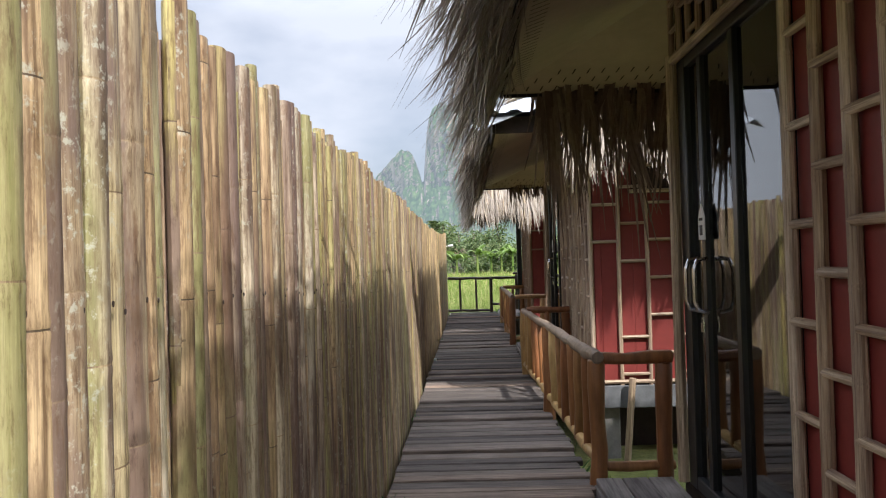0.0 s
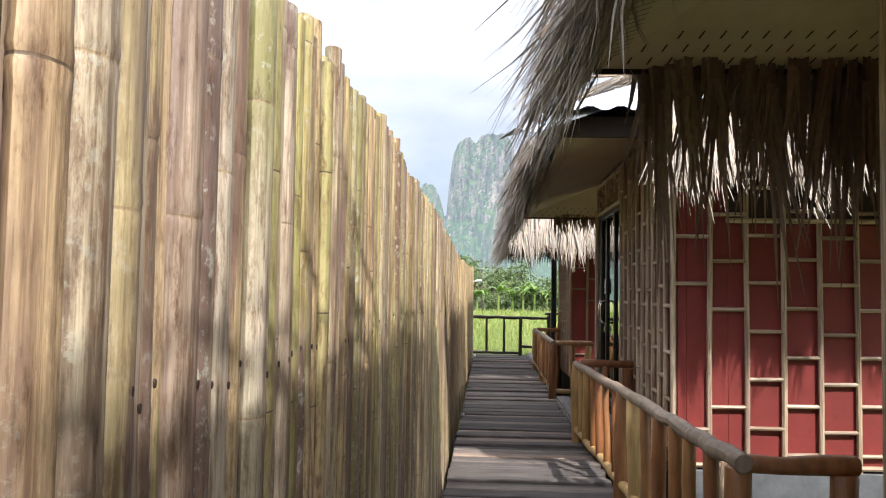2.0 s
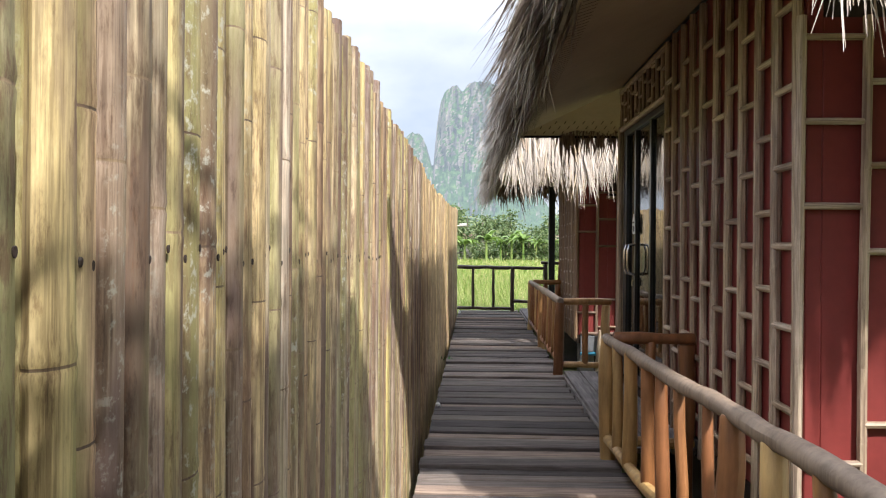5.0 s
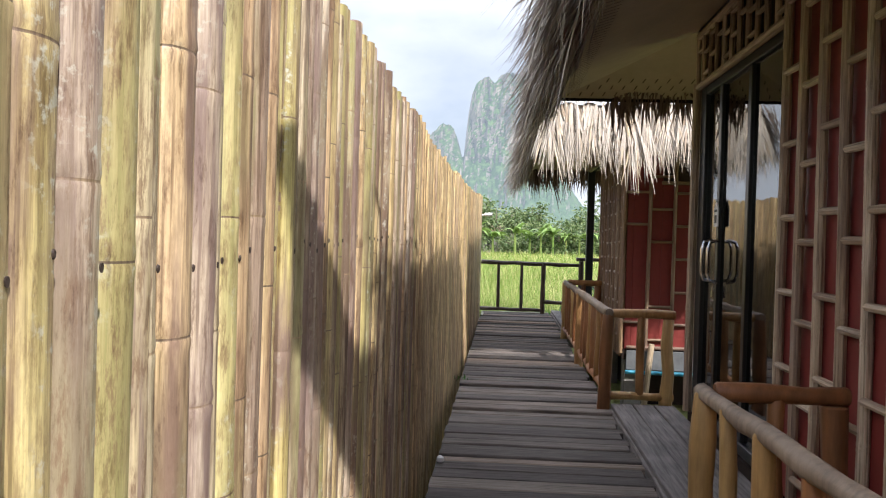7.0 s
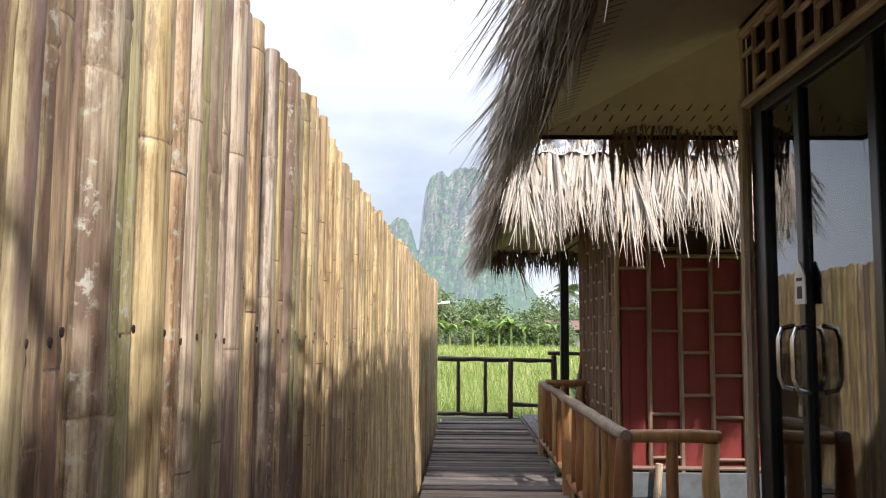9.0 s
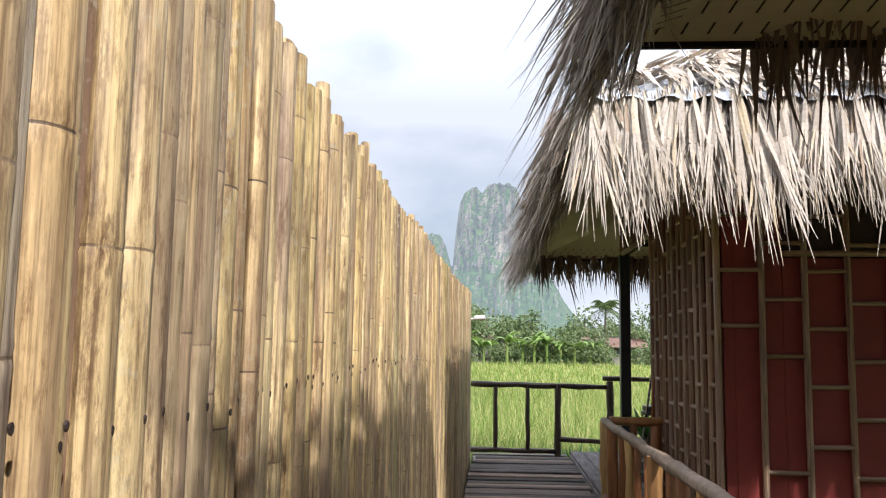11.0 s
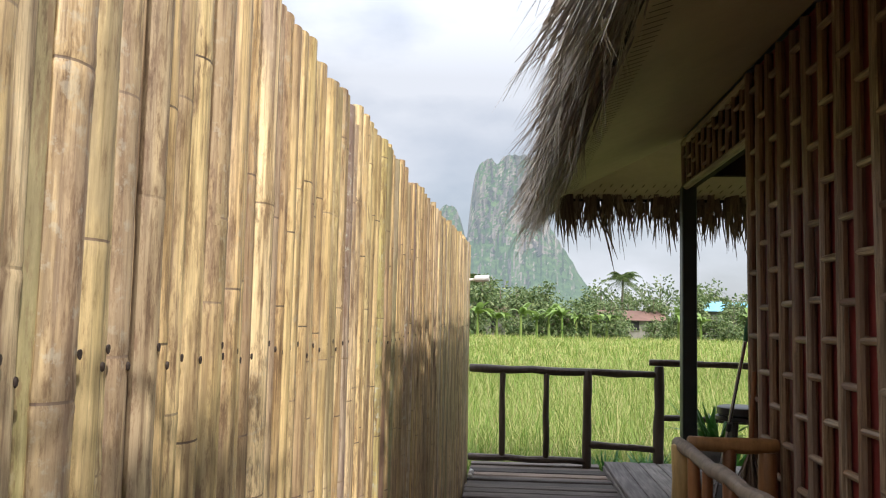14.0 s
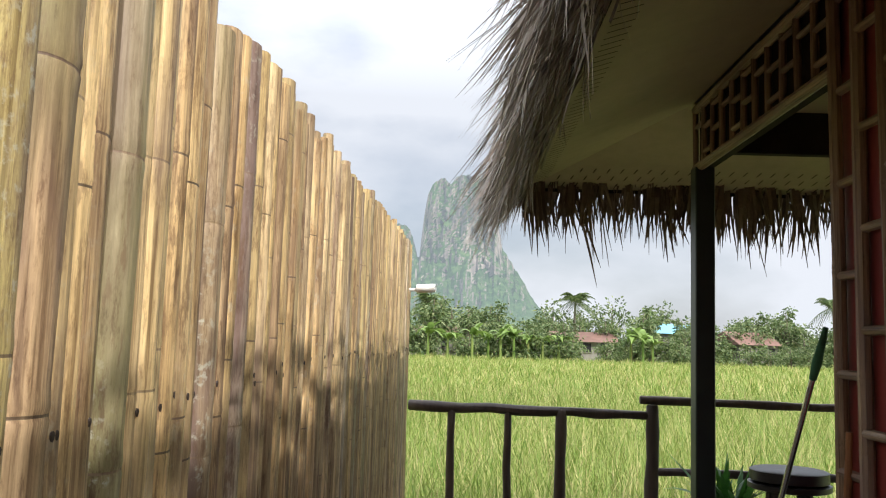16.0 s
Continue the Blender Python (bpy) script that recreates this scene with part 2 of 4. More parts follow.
def leaf_mat(name, stops, rough=0.6, trans=0.0, island=True, scale=30):
    m, n, l, b = mat(name, rough, spec=0.3)
    vec, rnd = coords(n, l, (1, 1, 1), island)
    base = ramp(n, l, rnd, stops)
    f = noise_fac(n, l, vec, scale, 4, 0.6)
    base = mixc(n, l, 0.7, base, ramp(n, l, f, [(0.3, (0.65,) * 3), (0.7, (1.25,) * 3)]), "MULTIPLY")
    l.new(base, b.inputs["Base Color"])
    if trans:
        t = n.new("ShaderNodeBsdfTranslucent")
        l.new(base, t.inputs["Color"])
        mx = n.new("ShaderNodeMixShader")
        mx.inputs[0].default_value = trans
        l.new(b.outputs[0], mx.inputs[1])
        l.new(t.outputs[0], mx.inputs[2])
        l.new(mx.outputs[0], n["Material Output"].inputs["Surface"])
    return m


THATCH = leaf_mat("dry_palm_thatch", [(0.0, (0.34, 0.28, 0.22)), (0.3, (0.45, 0.39, 0.32)), (0.6, (0.40, 0.34, 0.28)), (0.8, (0.52, 0.46, 0.38)), (0.94, (0.46, 0.36, 0.24)), (1.0, (0.27, 0.20, 0.14))], 0.55, 0.15, scale=75)
THATCH_GREY = leaf_mat("grey_palm_thatch", [(0.0, (0.20, 0.16, 0.13)), (0.4, (0.33, 0.28, 0.24)), (0.7, (0.25, 0.19, 0.15)), (1.0, (0.42, 0.37, 0.32))], 0.6, 0.10)
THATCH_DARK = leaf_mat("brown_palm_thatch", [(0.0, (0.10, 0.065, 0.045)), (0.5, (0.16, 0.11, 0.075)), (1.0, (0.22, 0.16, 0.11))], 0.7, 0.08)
GRASS = leaf_mat("rice_grass", [(0.0, (0.10, 0.18, 0.025)), (0.4, (0.19, 0.27, 0.05)), (0.75, (0.31, 0.34, 0.10)), (1.0, (0.50, 0.43, 0.20))], 0.6, 0.4)
LEAF = leaf_mat("tree_leaves", [(0.0, (0.06, 0.10, 0.035)), (0.5, (0.12, 0.175, 0.065)), (1.0, (0.23, 0.27, 0.12))], 0.5, 0.3)
BANANA = leaf_mat("banana_leaves", [(0.0, (0.08, 0.16, 0.03)), (0.5, (0.16, 0.26, 0.06)), (0.85, (0.26, 0.33, 0.10)), (1.0, (0.30, 0.22, 0.10))], 0.45, 0.35)
PLANT = leaf_mat("potted_leaves", [(0.0, (0.03, 0.11, 0.02)), (1.0, (0.07, 0.20, 0.035))], 0.35, 0.25)
BARK = plain_mat("tree_bark", (0.16, 0.13, 0.10), 0.9, var=0.3, scale=3)
HOUSEWALL = plain_mat("plaster_wall", (0.20, 0.19, 0.17), 0.8, var=0.3, scale=1)
HOUSEROOF = plain_mat("tile_roof", (0.16, 0.09, 0.07), 0.8, var=0.2, scale=2)
BLUEROOF = plain_mat("blue_sheet_roof", (0.12, 0.34, 0.46), 0.5, var=0.1, scale=1)

m, n, l, b = mat("field_soil", 0.9)
co = n.new("ShaderNodeTexCoord")
f1 = noise_fac(n, l, co.outputs["Object"], 0.35, 5, 0.6)
f2 = noise_fac(n, l, co.outputs["Object"], 14, 5, 0.75)
c = ramp(n, l, f1, [(0.3, (0.17, 0.22, 0.05)), (0.5, (0.24, 0.28, 0.075)), (0.7, (0.32, 0.31, 0.12))])
l.new(mixc(n, l, 0.8, c, ramp(n, l, f2, [(0.3, (0.55,) * 3), (0.7, (1.3,) * 3)]), "MULTIPLY"), b.inputs["Base Color"])
bump(n, l, b, f2, 0.8, 0.1)
FIELD = m

# limestone and jungle of the far mountain, bluish haze painted in as emission
m, n, l, b = mat("far_mountain_painted_haze", 0.95, spec=0.1)
co = n.new("ShaderNodeTexCoord")
geo = n.new("ShaderNodeNewGeometry")
sep = n.new("ShaderNodeSeparateXYZ")
l.new(geo.outputs["Normal"], sep.inputs[0])
mp = n.new("ShaderNodeMapping")
mp.inputs["Scale"].default_value = (0.05, 0.05, 0.024)
l.new(co.outputs["Object"], mp.inputs["Vector"])
f1 = noise_fac(n, l, mp.outputs[0], 1.0, 8, 0.7)
f2 = noise_fac(n, l, co.outputs["Object"], 0.13, 8, 0.75)
rock = ramp(n, l, f1, [(0.36, (0.12, 0.11, 0.10)), (0.50, (0.30, 0.25, 0.22)), (0.64, (0.48, 0.40, 0.35))])
green = ramp(n, l, f2, [(0.35, (0.015, 0.045, 0.01)), (0.5, (0.05, 0.095, 0.03)), (0.64, (0.11, 0.165, 0.055))])
steep = n.new("ShaderNodeMath")
steep.operation = "MULTIPLY_ADD"
l.new(f2, steep.inputs[0])
steep.inputs[1].default_value = 0.5
l.new(sep.outputs["Z"], steep.inputs[2])
cover = ramp(n, l, steep.outputs[0], [(0.47, BLACK), (0.66, WHITE)])
l.new(mixc(n, l, cover, rock, green), b.inputs["Base Color"])
# even blue-grey glow mixed into the surface stands in for hazy air
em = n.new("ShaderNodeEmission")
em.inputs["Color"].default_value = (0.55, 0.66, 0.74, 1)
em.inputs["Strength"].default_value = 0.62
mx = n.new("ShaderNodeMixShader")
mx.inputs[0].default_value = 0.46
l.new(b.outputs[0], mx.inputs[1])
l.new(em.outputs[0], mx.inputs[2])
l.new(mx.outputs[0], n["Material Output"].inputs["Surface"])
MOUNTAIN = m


# ---- mesh tools ----
R = random.Random(7)


class Shape:
    """Vertices and faces gathered into one mesh."""

    def __init__(self):
        self.v, self.f, self.second, self.other = [], [], (), None

    def add(self, verts, faces):
        k = len(self.v)
        self.v.extend(verts)
        self.f.extend([tuple(i + k for i in f) for f in faces])
        return self

    def box(self, x0, x1, y0, y1, z0, z1, c=0.004):
        """A box with bevelled edges along its longest axis."""
        size = (x1 - x0, y1 - y0, z1 - z0)
        c = min(c, min(size) * 0.3)
        ax = size.index(max(size))
        lo, hi = (x0, y0, z0), (x1, y1, z1)
        u, w = [a for a in range(3) if a != ax]
        ring = [(lo[u] + c, lo[w]), (hi[u] - c, lo[w]), (hi[u], lo[w] + c), (hi[u], hi[w] - c),
                (hi[u] - c, hi[w]), (lo[u] + c, hi[w]), (lo[u], hi[w] - c), (lo[u], lo[w] + c)]
        vs = []
        for end in (lo[ax], hi[ax]):
            for a, b_ in ring:
                p = [0, 0, 0]
                p[ax], p[u], p[w] = end, a, b_
                vs.append(tuple(p))
        fs = [(i, (i + 1) % 8, 8 + (i + 1) % 8, 8 + i) for i in range(8)] + [tuple(range(7, -1, -1)), tuple(range(8, 16))]
        return self.add(vs, fs)

    def tube(self, pts, radii, sides=10, caps=True):
        pts = [Vector(p) for p in pts]
        vs, fs = [], []
        d0 = (pts[-1] - pts[0]).normalized()
        ref = Vector((1, 0, 0)) if abs(d0.x) < 0.8 else Vector((0, 1, 0))
        for i, p in enumerate(pts):
            a, b_ = pts[max(i - 1, 0)], pts[min(i + 1, len(pts) - 1)]
            d = (b_ - a)
            d = d.normalized() if d.length > 1e-9 else d0
            u = (ref - d * ref.dot(d)).normalized()
            w = d.cross(u)
            for k in range(sides):
                t = 2 * math.pi * k / sides
                vs.append(tuple(p + (u * math.cos(t) + w * math.sin(t)) * radii[i]))
        for i in range(len(pts) - 1):
            for k in range(sides):
                k2 = (k + 1) % sides
                fs.append((i * sides + k, i * sides + k2, (i + 1) * sides + k2, (i + 1) * sides + k))
        if caps:
            fs += [tuple(range(sides - 1, -1, -1)), tuple(range((len(pts) - 1) * sides, len(pts) * sides))]
        return self.add(vs, fs)

    def blade(self, base, along, side, length, width, droop=0.0, segs=3, bend=None, fold=0.0):
        """A leaf strip that tapers to a point and droops."""
        base, along, side = Vector(base), Vector(along).normalized(), Vector(side).normalized()
        nrm = along.cross(side)
        vs, fs = [], []
        for i in range(segs + 1):
            t = i / segs
            p = base + along * length * t + Vector((0, 0, -droop * length * t * t))
            if bend:
                p = p + Vector(bend) * t * t
            w = width * (1 - 0.15 * t) if t < 0.6 else width * 0.91 * (1 - t) / 0.4
            w = max(w, width * 0.06)
            vs += [tuple(p - side * w / 2 + nrm * fold * w), tuple(p + side * w / 2 - nrm * fold * w)]
            if i:
                fs.append((2 * i - 2, 2 * i - 1, 2 * i + 1, 2 * i))
        return self.add(vs, fs)

    def mesh(self, name, material, smooth=False):
        me = bpy.data.meshes.new(name)
        me.from_pydata(self.v, [], self.f)
        me.materials.append(material)
        if self.other:
            me.materials.append(self.other)
            for i in self.second:
                me.polygons[i].material_index = 1
        if smooth:
            me.polygons.foreach_set("use_smooth", [True] * len(me.polygons))
            me.set_sharp_from_angle(angle=radians(40))
        me.update()
        return me


def part(name, shape, material, parent=None, label="", at=None, smooth=False):
    """One mesh object, from a Shape or a ready mesh, under its parent."""
    me = shape.mesh(name, material, smooth) if isinstance(shape, Shape) else shape
    ob = new(name, me)
    if at is not None:
        ob.matrix_basis = at
    if parent is not None:
        ob.parent = parent
    if label:
        tagged(ob, label)
    return ob


def thing(name, label, category, group="", kind="", at=(0, 0, 0)):
    ob = new(name)
    ob.empty_display_size = 0.1
    ob.location = at
    return tagged(ob, label, category, group, kind)


def culm(length, r, seed, node=0.36, sides=10, wobble=0.006, squash=1.0):
    """A bamboo culm along z, with swollen nodes and a slight bend."""
    q = random.Random(seed)
    s = Shape()
    zs, rs, rings = [0.0], [r], []
    z = q.uniform(0.1, node)
    while z < length - 0.03:
        zs += [z - 0.020, z - 0.005, z - 0.0013, z + 0.0013, z + 0.007, z + 0.024]
        rs += [r * 0.985, r * 1.04, r * 0.99, r * 0.99, r * 1.045, r * 0.98]
        rings.append(len(zs) - 4)
        z += node * q.uniform(0.7, 1.3)
    zs.append(length)
    rs.append(r * 0.97)
    s.second, s.other = [i * sides + k for i in rings for k in range(sides)] if squash < 1 else (), NODE if squash < 1 else None
    a, c = q.uniform(0, 6.28), q.uniform(-wobble, wobble)
    bx, by = math.cos(a), math.sin(a)
    pts = [(c * bx * math.sin(z_ * 2.1), c * by * math.sin(z_ * 2.6), z_) for z_ in zs]
    s.tube(pts, rs, sides)
    s.v = [(v[0] * squash, v[1], v[2]) for v in s.v]
    return s


def log(p0, p1, r0, r1, seed, sides=9, knots=0.12):
    """A peeled round log between two points, slightly crooked."""
    q = random.Random(seed)
    p0, p1 = Vector(p0), Vector(p1)
    nseg = max(3, int((p1 - p0).length / 0.16))
    pts, rs = [], []
    for i in range(nseg + 1):
        t = i / nseg
        k = 0 if i in (0, nseg) else r0 * 0.22
        pts.append(p0.lerp(p1, t) + Vector((q.uniform(-k, k), q.uniform(-k, k), q.uniform(-k, k))))
        rs.append((r0 + (r1 - r0) * t) * q.uniform(1 - knots, 1 + knots))
    e = (p1 - p0).normalized() * min(0.008, r0 * 0.25)
    pts = [pts[0]] + [pts[0] + e] + pts[1:-1] + [pts[-1] - e] + [pts[-1]]
    rs = [rs[0] * 0.85] + rs[:1] + rs[1:-1] + [rs[-1]] + [rs[-1] * 0.85]
    return Shape().tube(pts, rs, sides)


# ---- plan ----
FENCE_X, FENCE_END = -0.48, 18.78
DECK_END, DECK_RIGHT = 19.0, 0.62
GROUND = -0.55
EAVE_Z, WALL_Z, EAVE_X = 2.22, 2.52, 0.25

# ground: one sheet to the horizon
gs = Shape()
g_n = 60
g_r = [0, 4, 8, 14, 22, 35, 60, 110, 220, 500, 1200, 3000]
g_v, g_f = [(0, 10, GROUND)], []
for ri, r_ in enumerate(g_r[1:]):
    for k in range(g_n):
        a = 2 * math.pi * k / g_n
        zz = GROUND + (noise.noise((math.cos(a) * r_ * 0.1, math.sin(a) * r_ * 0.1, 0)) * 0.08 if r_ < 100 else 0)
        g_v.append((r_ * math.cos(a), 10 + r_ * math.sin(a), zz))
for k in range(g_n):
    g_f.append((0, 1 + k, 1 + (k + 1) % g_n))
for ri in range(len(g_r) - 2):
    for k in range(g_n):
        a, b_ = 1 + ri * g_n + k, 1 + ri * g_n + (k + 1) % g_n
        g_f.append((a, a + g_n, b_ + g_n, b_))
gs.add(g_v, g_f)
ground = part("ground", gs, FIELD)
tagged(ground, "flat green and straw-coloured field ground", "ground", kind="structure")

# mountain: a limestone tower over jungle slopes
ms = Shape()
NB, ND = 300, 110


def skyline(b_):
    """Angle of the ridge above the horizon, in degrees, for a bearing in degrees."""
    tower = 11.4 / ((1 + math.exp(-(b_ + 2.95) * 4.5)) * (1 + math.exp((b_ - 2.9) * 2.6)))
    shoulder = 7.8 * math.exp(-((b_ + 3.85) / (1.5 if b_ > -3.85 else 4.4)) ** 2)
    apron = 5.6 * math.exp(-((b_ + 2.2) / 4.0) ** 2) + 4.6 * math.exp(-((b_ - 2.4) / 2.6) ** 2) + 1.1 * math.exp(-((b_ - 7) / 5) ** 2)
    notch = 0.4 * math.exp(-((b_ + 0.9) / 0.3) ** 2) + 0.5 * math.exp(-((b_ - 1.9) / 0.5) ** 2)
    dome = 0.55 * (b_ / 2.2) ** 2 if abs(b_) < 3.2 else 1.1
    return max(tower - notch - dome, shoulder, apron)


for i in range(NB):
    b_ = -16 + 36 * i / (NB - 1)
    top = skyline(b_) + 0.16 * noise.noise((b_ * 2.6, 0, 0)) + 0.08 * noise.noise((b_ * 9, 1, 0))
    low = min(top * 0.97, 5.4 * math.exp(-((b_ + 3.0) / 4.5) ** 2) + 3.4 * math.exp(-((b_ - 3) / 3.4) ** 2))
    h_top, h_low = math.tan(radians(max(top, 0))) * 640, math.tan(radians(low)) * 590
    a = radians(b_)
    for j in range(ND):
        t = j / (ND - 1)
        if t < 0.4:
            k = t / 0.4
            d, h = 420 + 170 * k, h_low * k ** 1.2
        elif t < 0.85:
            k = (t - 0.4) / 0.45
            d, h = 590 + 50 * k, h_low + (h_top - h_low) * k ** 0.9
        else:
            k = (t - 0.85) / 0.15
            d, h = 640 + 200 * k, h_top * (1 - k ** 2)
        rough = min(1, h / 20)
        d += rough * (noise.fractal((b_ * 1.6, h * 0.035, 7.0), 0.8, 2.0, 6) * 16 + noise.noise((b_ * 0.8, h * 0.012, 2.0)) * 22)
        hz = h + rough * noise.fractal((b_ * 3.0, d * 0.03, 4.0), 0.8, 2.0, 5) * (2.6 if t < 0.4 else 1.0)
        ms.v.append((d * math.sin(a), d * math.cos(a), GROUND - 1 + max(0, hz)))
for i in range(NB - 1):
    for j in range(ND - 1):
        ms.f.append((i * ND + j, (i + 1) * ND + j, (i + 1) * ND + j + 1, i * ND + j + 1))
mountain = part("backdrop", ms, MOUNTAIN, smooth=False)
tagged(mountain, "limestone karst mountain with jungle slopes and haze painted in", "mountain", kind="structure")


# ---- huts ----
CULM_M = {}
LOOK = {"bamboo": LATTICE}


def lattice_piece(kind, length, r, seed):
    key = (kind, round(length, 3), seed, r, LOOK["bamboo"].name)
    if key not in CULM_M:
        CULM_M[key] = culm(length, r, seed, node=0.30 if kind == "upright" else 0.4, sides=8, wobble=0.007).mesh("bamboo_" + kind, LOOK["bamboo"], True)
    return CULM_M[key]


def lattice(parent, origin, axis, out, columns, z0, z1, gap, starts, rung=0.30, skip=(), r=0.024, missing=(), seed=3):
    """Bamboo uprights with staggered rungs between them, fixed on a wall."""
    q = random.Random(seed)
    origin, axis, out = Vector(origin), Vector(axis), Vector(out)
    turn = Matrix((axis, Vector((0, 0, 1)).cross(axis), (0, 0, 1))).transposed().to_4x4()
    for c in range(columns + 1):
        p = origin + axis * gap * c + out * r
        m = Matrix.Translation((p.x, p.y, z0)) @ turn @ pose(0, 0, 0, q.uniform(-0.15, 0.15), q.uniform(-0.2, 0.2), q.uniform(0, 360))
        part("bamboo_upright", lattice_piece("upright", z1 - z0, r, q.randrange(5)), LATTICE, parent, at=m)
        if c == columns or c in skip:
            continue
        z = starts[c % 2] + q.uniform(-0.012, 0.012)
        nth = -1
        while z < z1 - 0.05:
            nth += 1
            if (c, nth) in missing:
                z += rung
                continue
            p2 = origin + axis * gap * c + out * r * 1.1
            m = Matrix.Translation((p2.x, p2.y, z)) @ turn @ pose(0, 0, 0, q.uniform(-1, 1), 90, 0)
            part("bamboo_rung", lattice_piece("rung", gap, r * 0.72, q.randrange(3)), LATTICE, parent, at=m)
            z += rung * q.uniform(0.97, 1.03)


def leaf_bundle(s, base, along, side, length, width, rng, droop=0.1, bend=(0, 0, 0)):
    """A palm leaf that hangs as one strip and splits into two or three tips."""
    base, along, side = Vector(base), Vector(along).normalized(), Vector(side).normalized()
    nrm = along.cross(side)
    fold = rng.uniform(-0.25, 0.25)
    split = rng.uniform(0.35, 0.62)
    bend = Vector(bend)

    def at(t):
        return base + along * length * t + Vector((0, 0, -droop * length * t * t)) + bend * t * t

    vs, fs = [], []
    for i, (t, w) in enumerate(((0, 0.12), (split * 0.4, 0.85), (split, 1.0))):
        p = at(t)
        vs += [tuple(p - side * w * width / 2 + nrm * fold * width), tuple(p + nrm * fold * width * -0.6), tuple(p + side * w * width / 2 + nrm * fold * width)]
        if i:
            k = 3 * i
            fs += [(k - 3, k - 2, k + 1, k), (k - 2, k - 1, k + 2, k + 1)]
    s.add(vs, fs)
    tips = rng.choice((2, 2, 3))
    for j in range(tips):
        u0, u1 = -0.48 + 0.96 * j / tips, -0.48 + 0.96 * (j + 1) / tips
        um = (u0 + u1) / 2
        end = rng.uniform(0.78, 1.1)
        out = side * width * (um * rng.uniform(1.0, 1.9) + rng.gauss(0, 0.12))
        p, m_, e_ = at(split), at((split + end) / 2), at(end)
        lift = nrm * rng.gauss(0, 0.15) * width
        s.add([tuple(p + side * u0 * width), tuple(p + side * u1 * width),
               tuple(m_ + side * (um - 0.36 / tips) * width + out * 0.35 + lift), tuple(m_ + side * (um + 0.36 / tips) * width + out * 0.35 + lift),
               tuple(e_ + side * (um - 0.03) * width + out + lift * 2), tuple(e_ + side * (um + 0.03) * width + out + lift * 2)],
              [(0, 1, 3, 2), (2, 3, 5, 4)])


def thatch_fringe(s, p0, p1, out, count, length, drop, rng, spread=0.10, width=0.05, layers=3, lean=0.5, base=0.0, wild=0.36, shag=0.0):
    """Palm leaves that hang over an eave between two points, in uneven clumps."""
    p0, p1, out = Vector(p0), Vector(p1), Vector(out)
    ax = (p1 - p0).normalized()
    L = (p1 - p0).length
    for k in range(count):
        t = rng.random()
        lay = rng.randrange(layers)
        clump = noise.noise((t * L * 3.2, lay * 0.6, p0.y)) + 0.5 * noise.noise((t * L * 9.0, lay * 0.9, p0.x))
        b0 = p0.lerp(p1, t) + out * (rng.uniform(-0.05, 0.03) - 0.05 * lay + base) + Vector((0, 0, rng.uniform(-0.03, 0.03) + 0.03 * lay - rng.uniform(0, shag)))
        ln = length * rng.uniform(0.6, 1.05) * (1 + wild * clump)
        al = out * rng.uniform(lean * 0.55, lean) + ax * (0.22 * clump + rng.gauss(0, spread)) + Vector((0, 0, -drop))
        leaf_bundle(s, b0, al, ax + out * rng.uniform(-0.45, 0.45), ln, width * rng.uniform(0.6, 1.25), rng, rng.uniform(0.0, 0.2), ax * rng.gauss(0, 0.03 + 0.16 * shag) + out * rng.gauss(0, 0.2 * shag))


def thatch_slope(s, e0, e1, r0, r1, rows, per_row, rng, length=0.62, width=0.05):
    """Overlapping rows of leaves up one slope; e0-e1 is the eave, r0-r1 the top."""
    e0, e1, r0, r1 = map(Vector, (e0, e1, r0, r1))
    for i in range(rows):
        t = (i + 0.5) / rows
        a, b_ = e0.lerp(r0, t), e1.lerp(r1, t)
        down = ((e0 + e1) / 2 - (r0 + r1) / 2).normalized()
        ax = (e1 - e0).normalized()
        nrm = ax.cross(down)
        if nrm.z < 0:
            nrm = -nrm
        cnt = max(2, int(per_row * (b_ - a).length / (e1 - e0).length))
        for k in range(cnt):
            u = rng.random()
            p = a.lerp(b_, u) + nrm * rng.uniform(0.0, 0.06) - down * rng.uniform(0.1, 0.3)
            al = down + ax * (rng.gauss(0, 0.14) + 0.25 * noise.noise((u * 9, i * 1.7, 3))) + nrm * rng.uniform(-0.04, 0.08)
            leaf_bundle(s, p, al, ax + nrm * rng.uniform(-0.3, 0.3), length * rng.uniform(0.6, 1.15), width * rng.uniform(0.6, 1.25), rng, rng.uniform(0, 0.08), ax * rng.gauss(0, 0.03))


def vent_slots(s, corner, along, across, nrm, length, rows, step=0.085, size=0.055, start=0.05):
    """Short dark slots cut in the soffit, in rows along an edge."""
    corner, along, across, nrm = map(Vector, (corner, along, across, nrm))
    for r_ in range(rows):
        k = 0
        while start + k * step + r_ * 0.03 < length - r_ * 0.10:
            c_ = corner + along * (start + r_ * 0.13 + k * step) + across * (0.04 + r_ * 0.095) + nrm * 0.004
            d_ = along * 0.004
            e_ = across * size + along * 0.012
            s.add([tuple(c_ - d_), tuple(c_ + d_), tuple(c_ + d_ + e_), tuple(c_ - d_ + e_)], [(0, 1, 2, 3)])
            k += 1


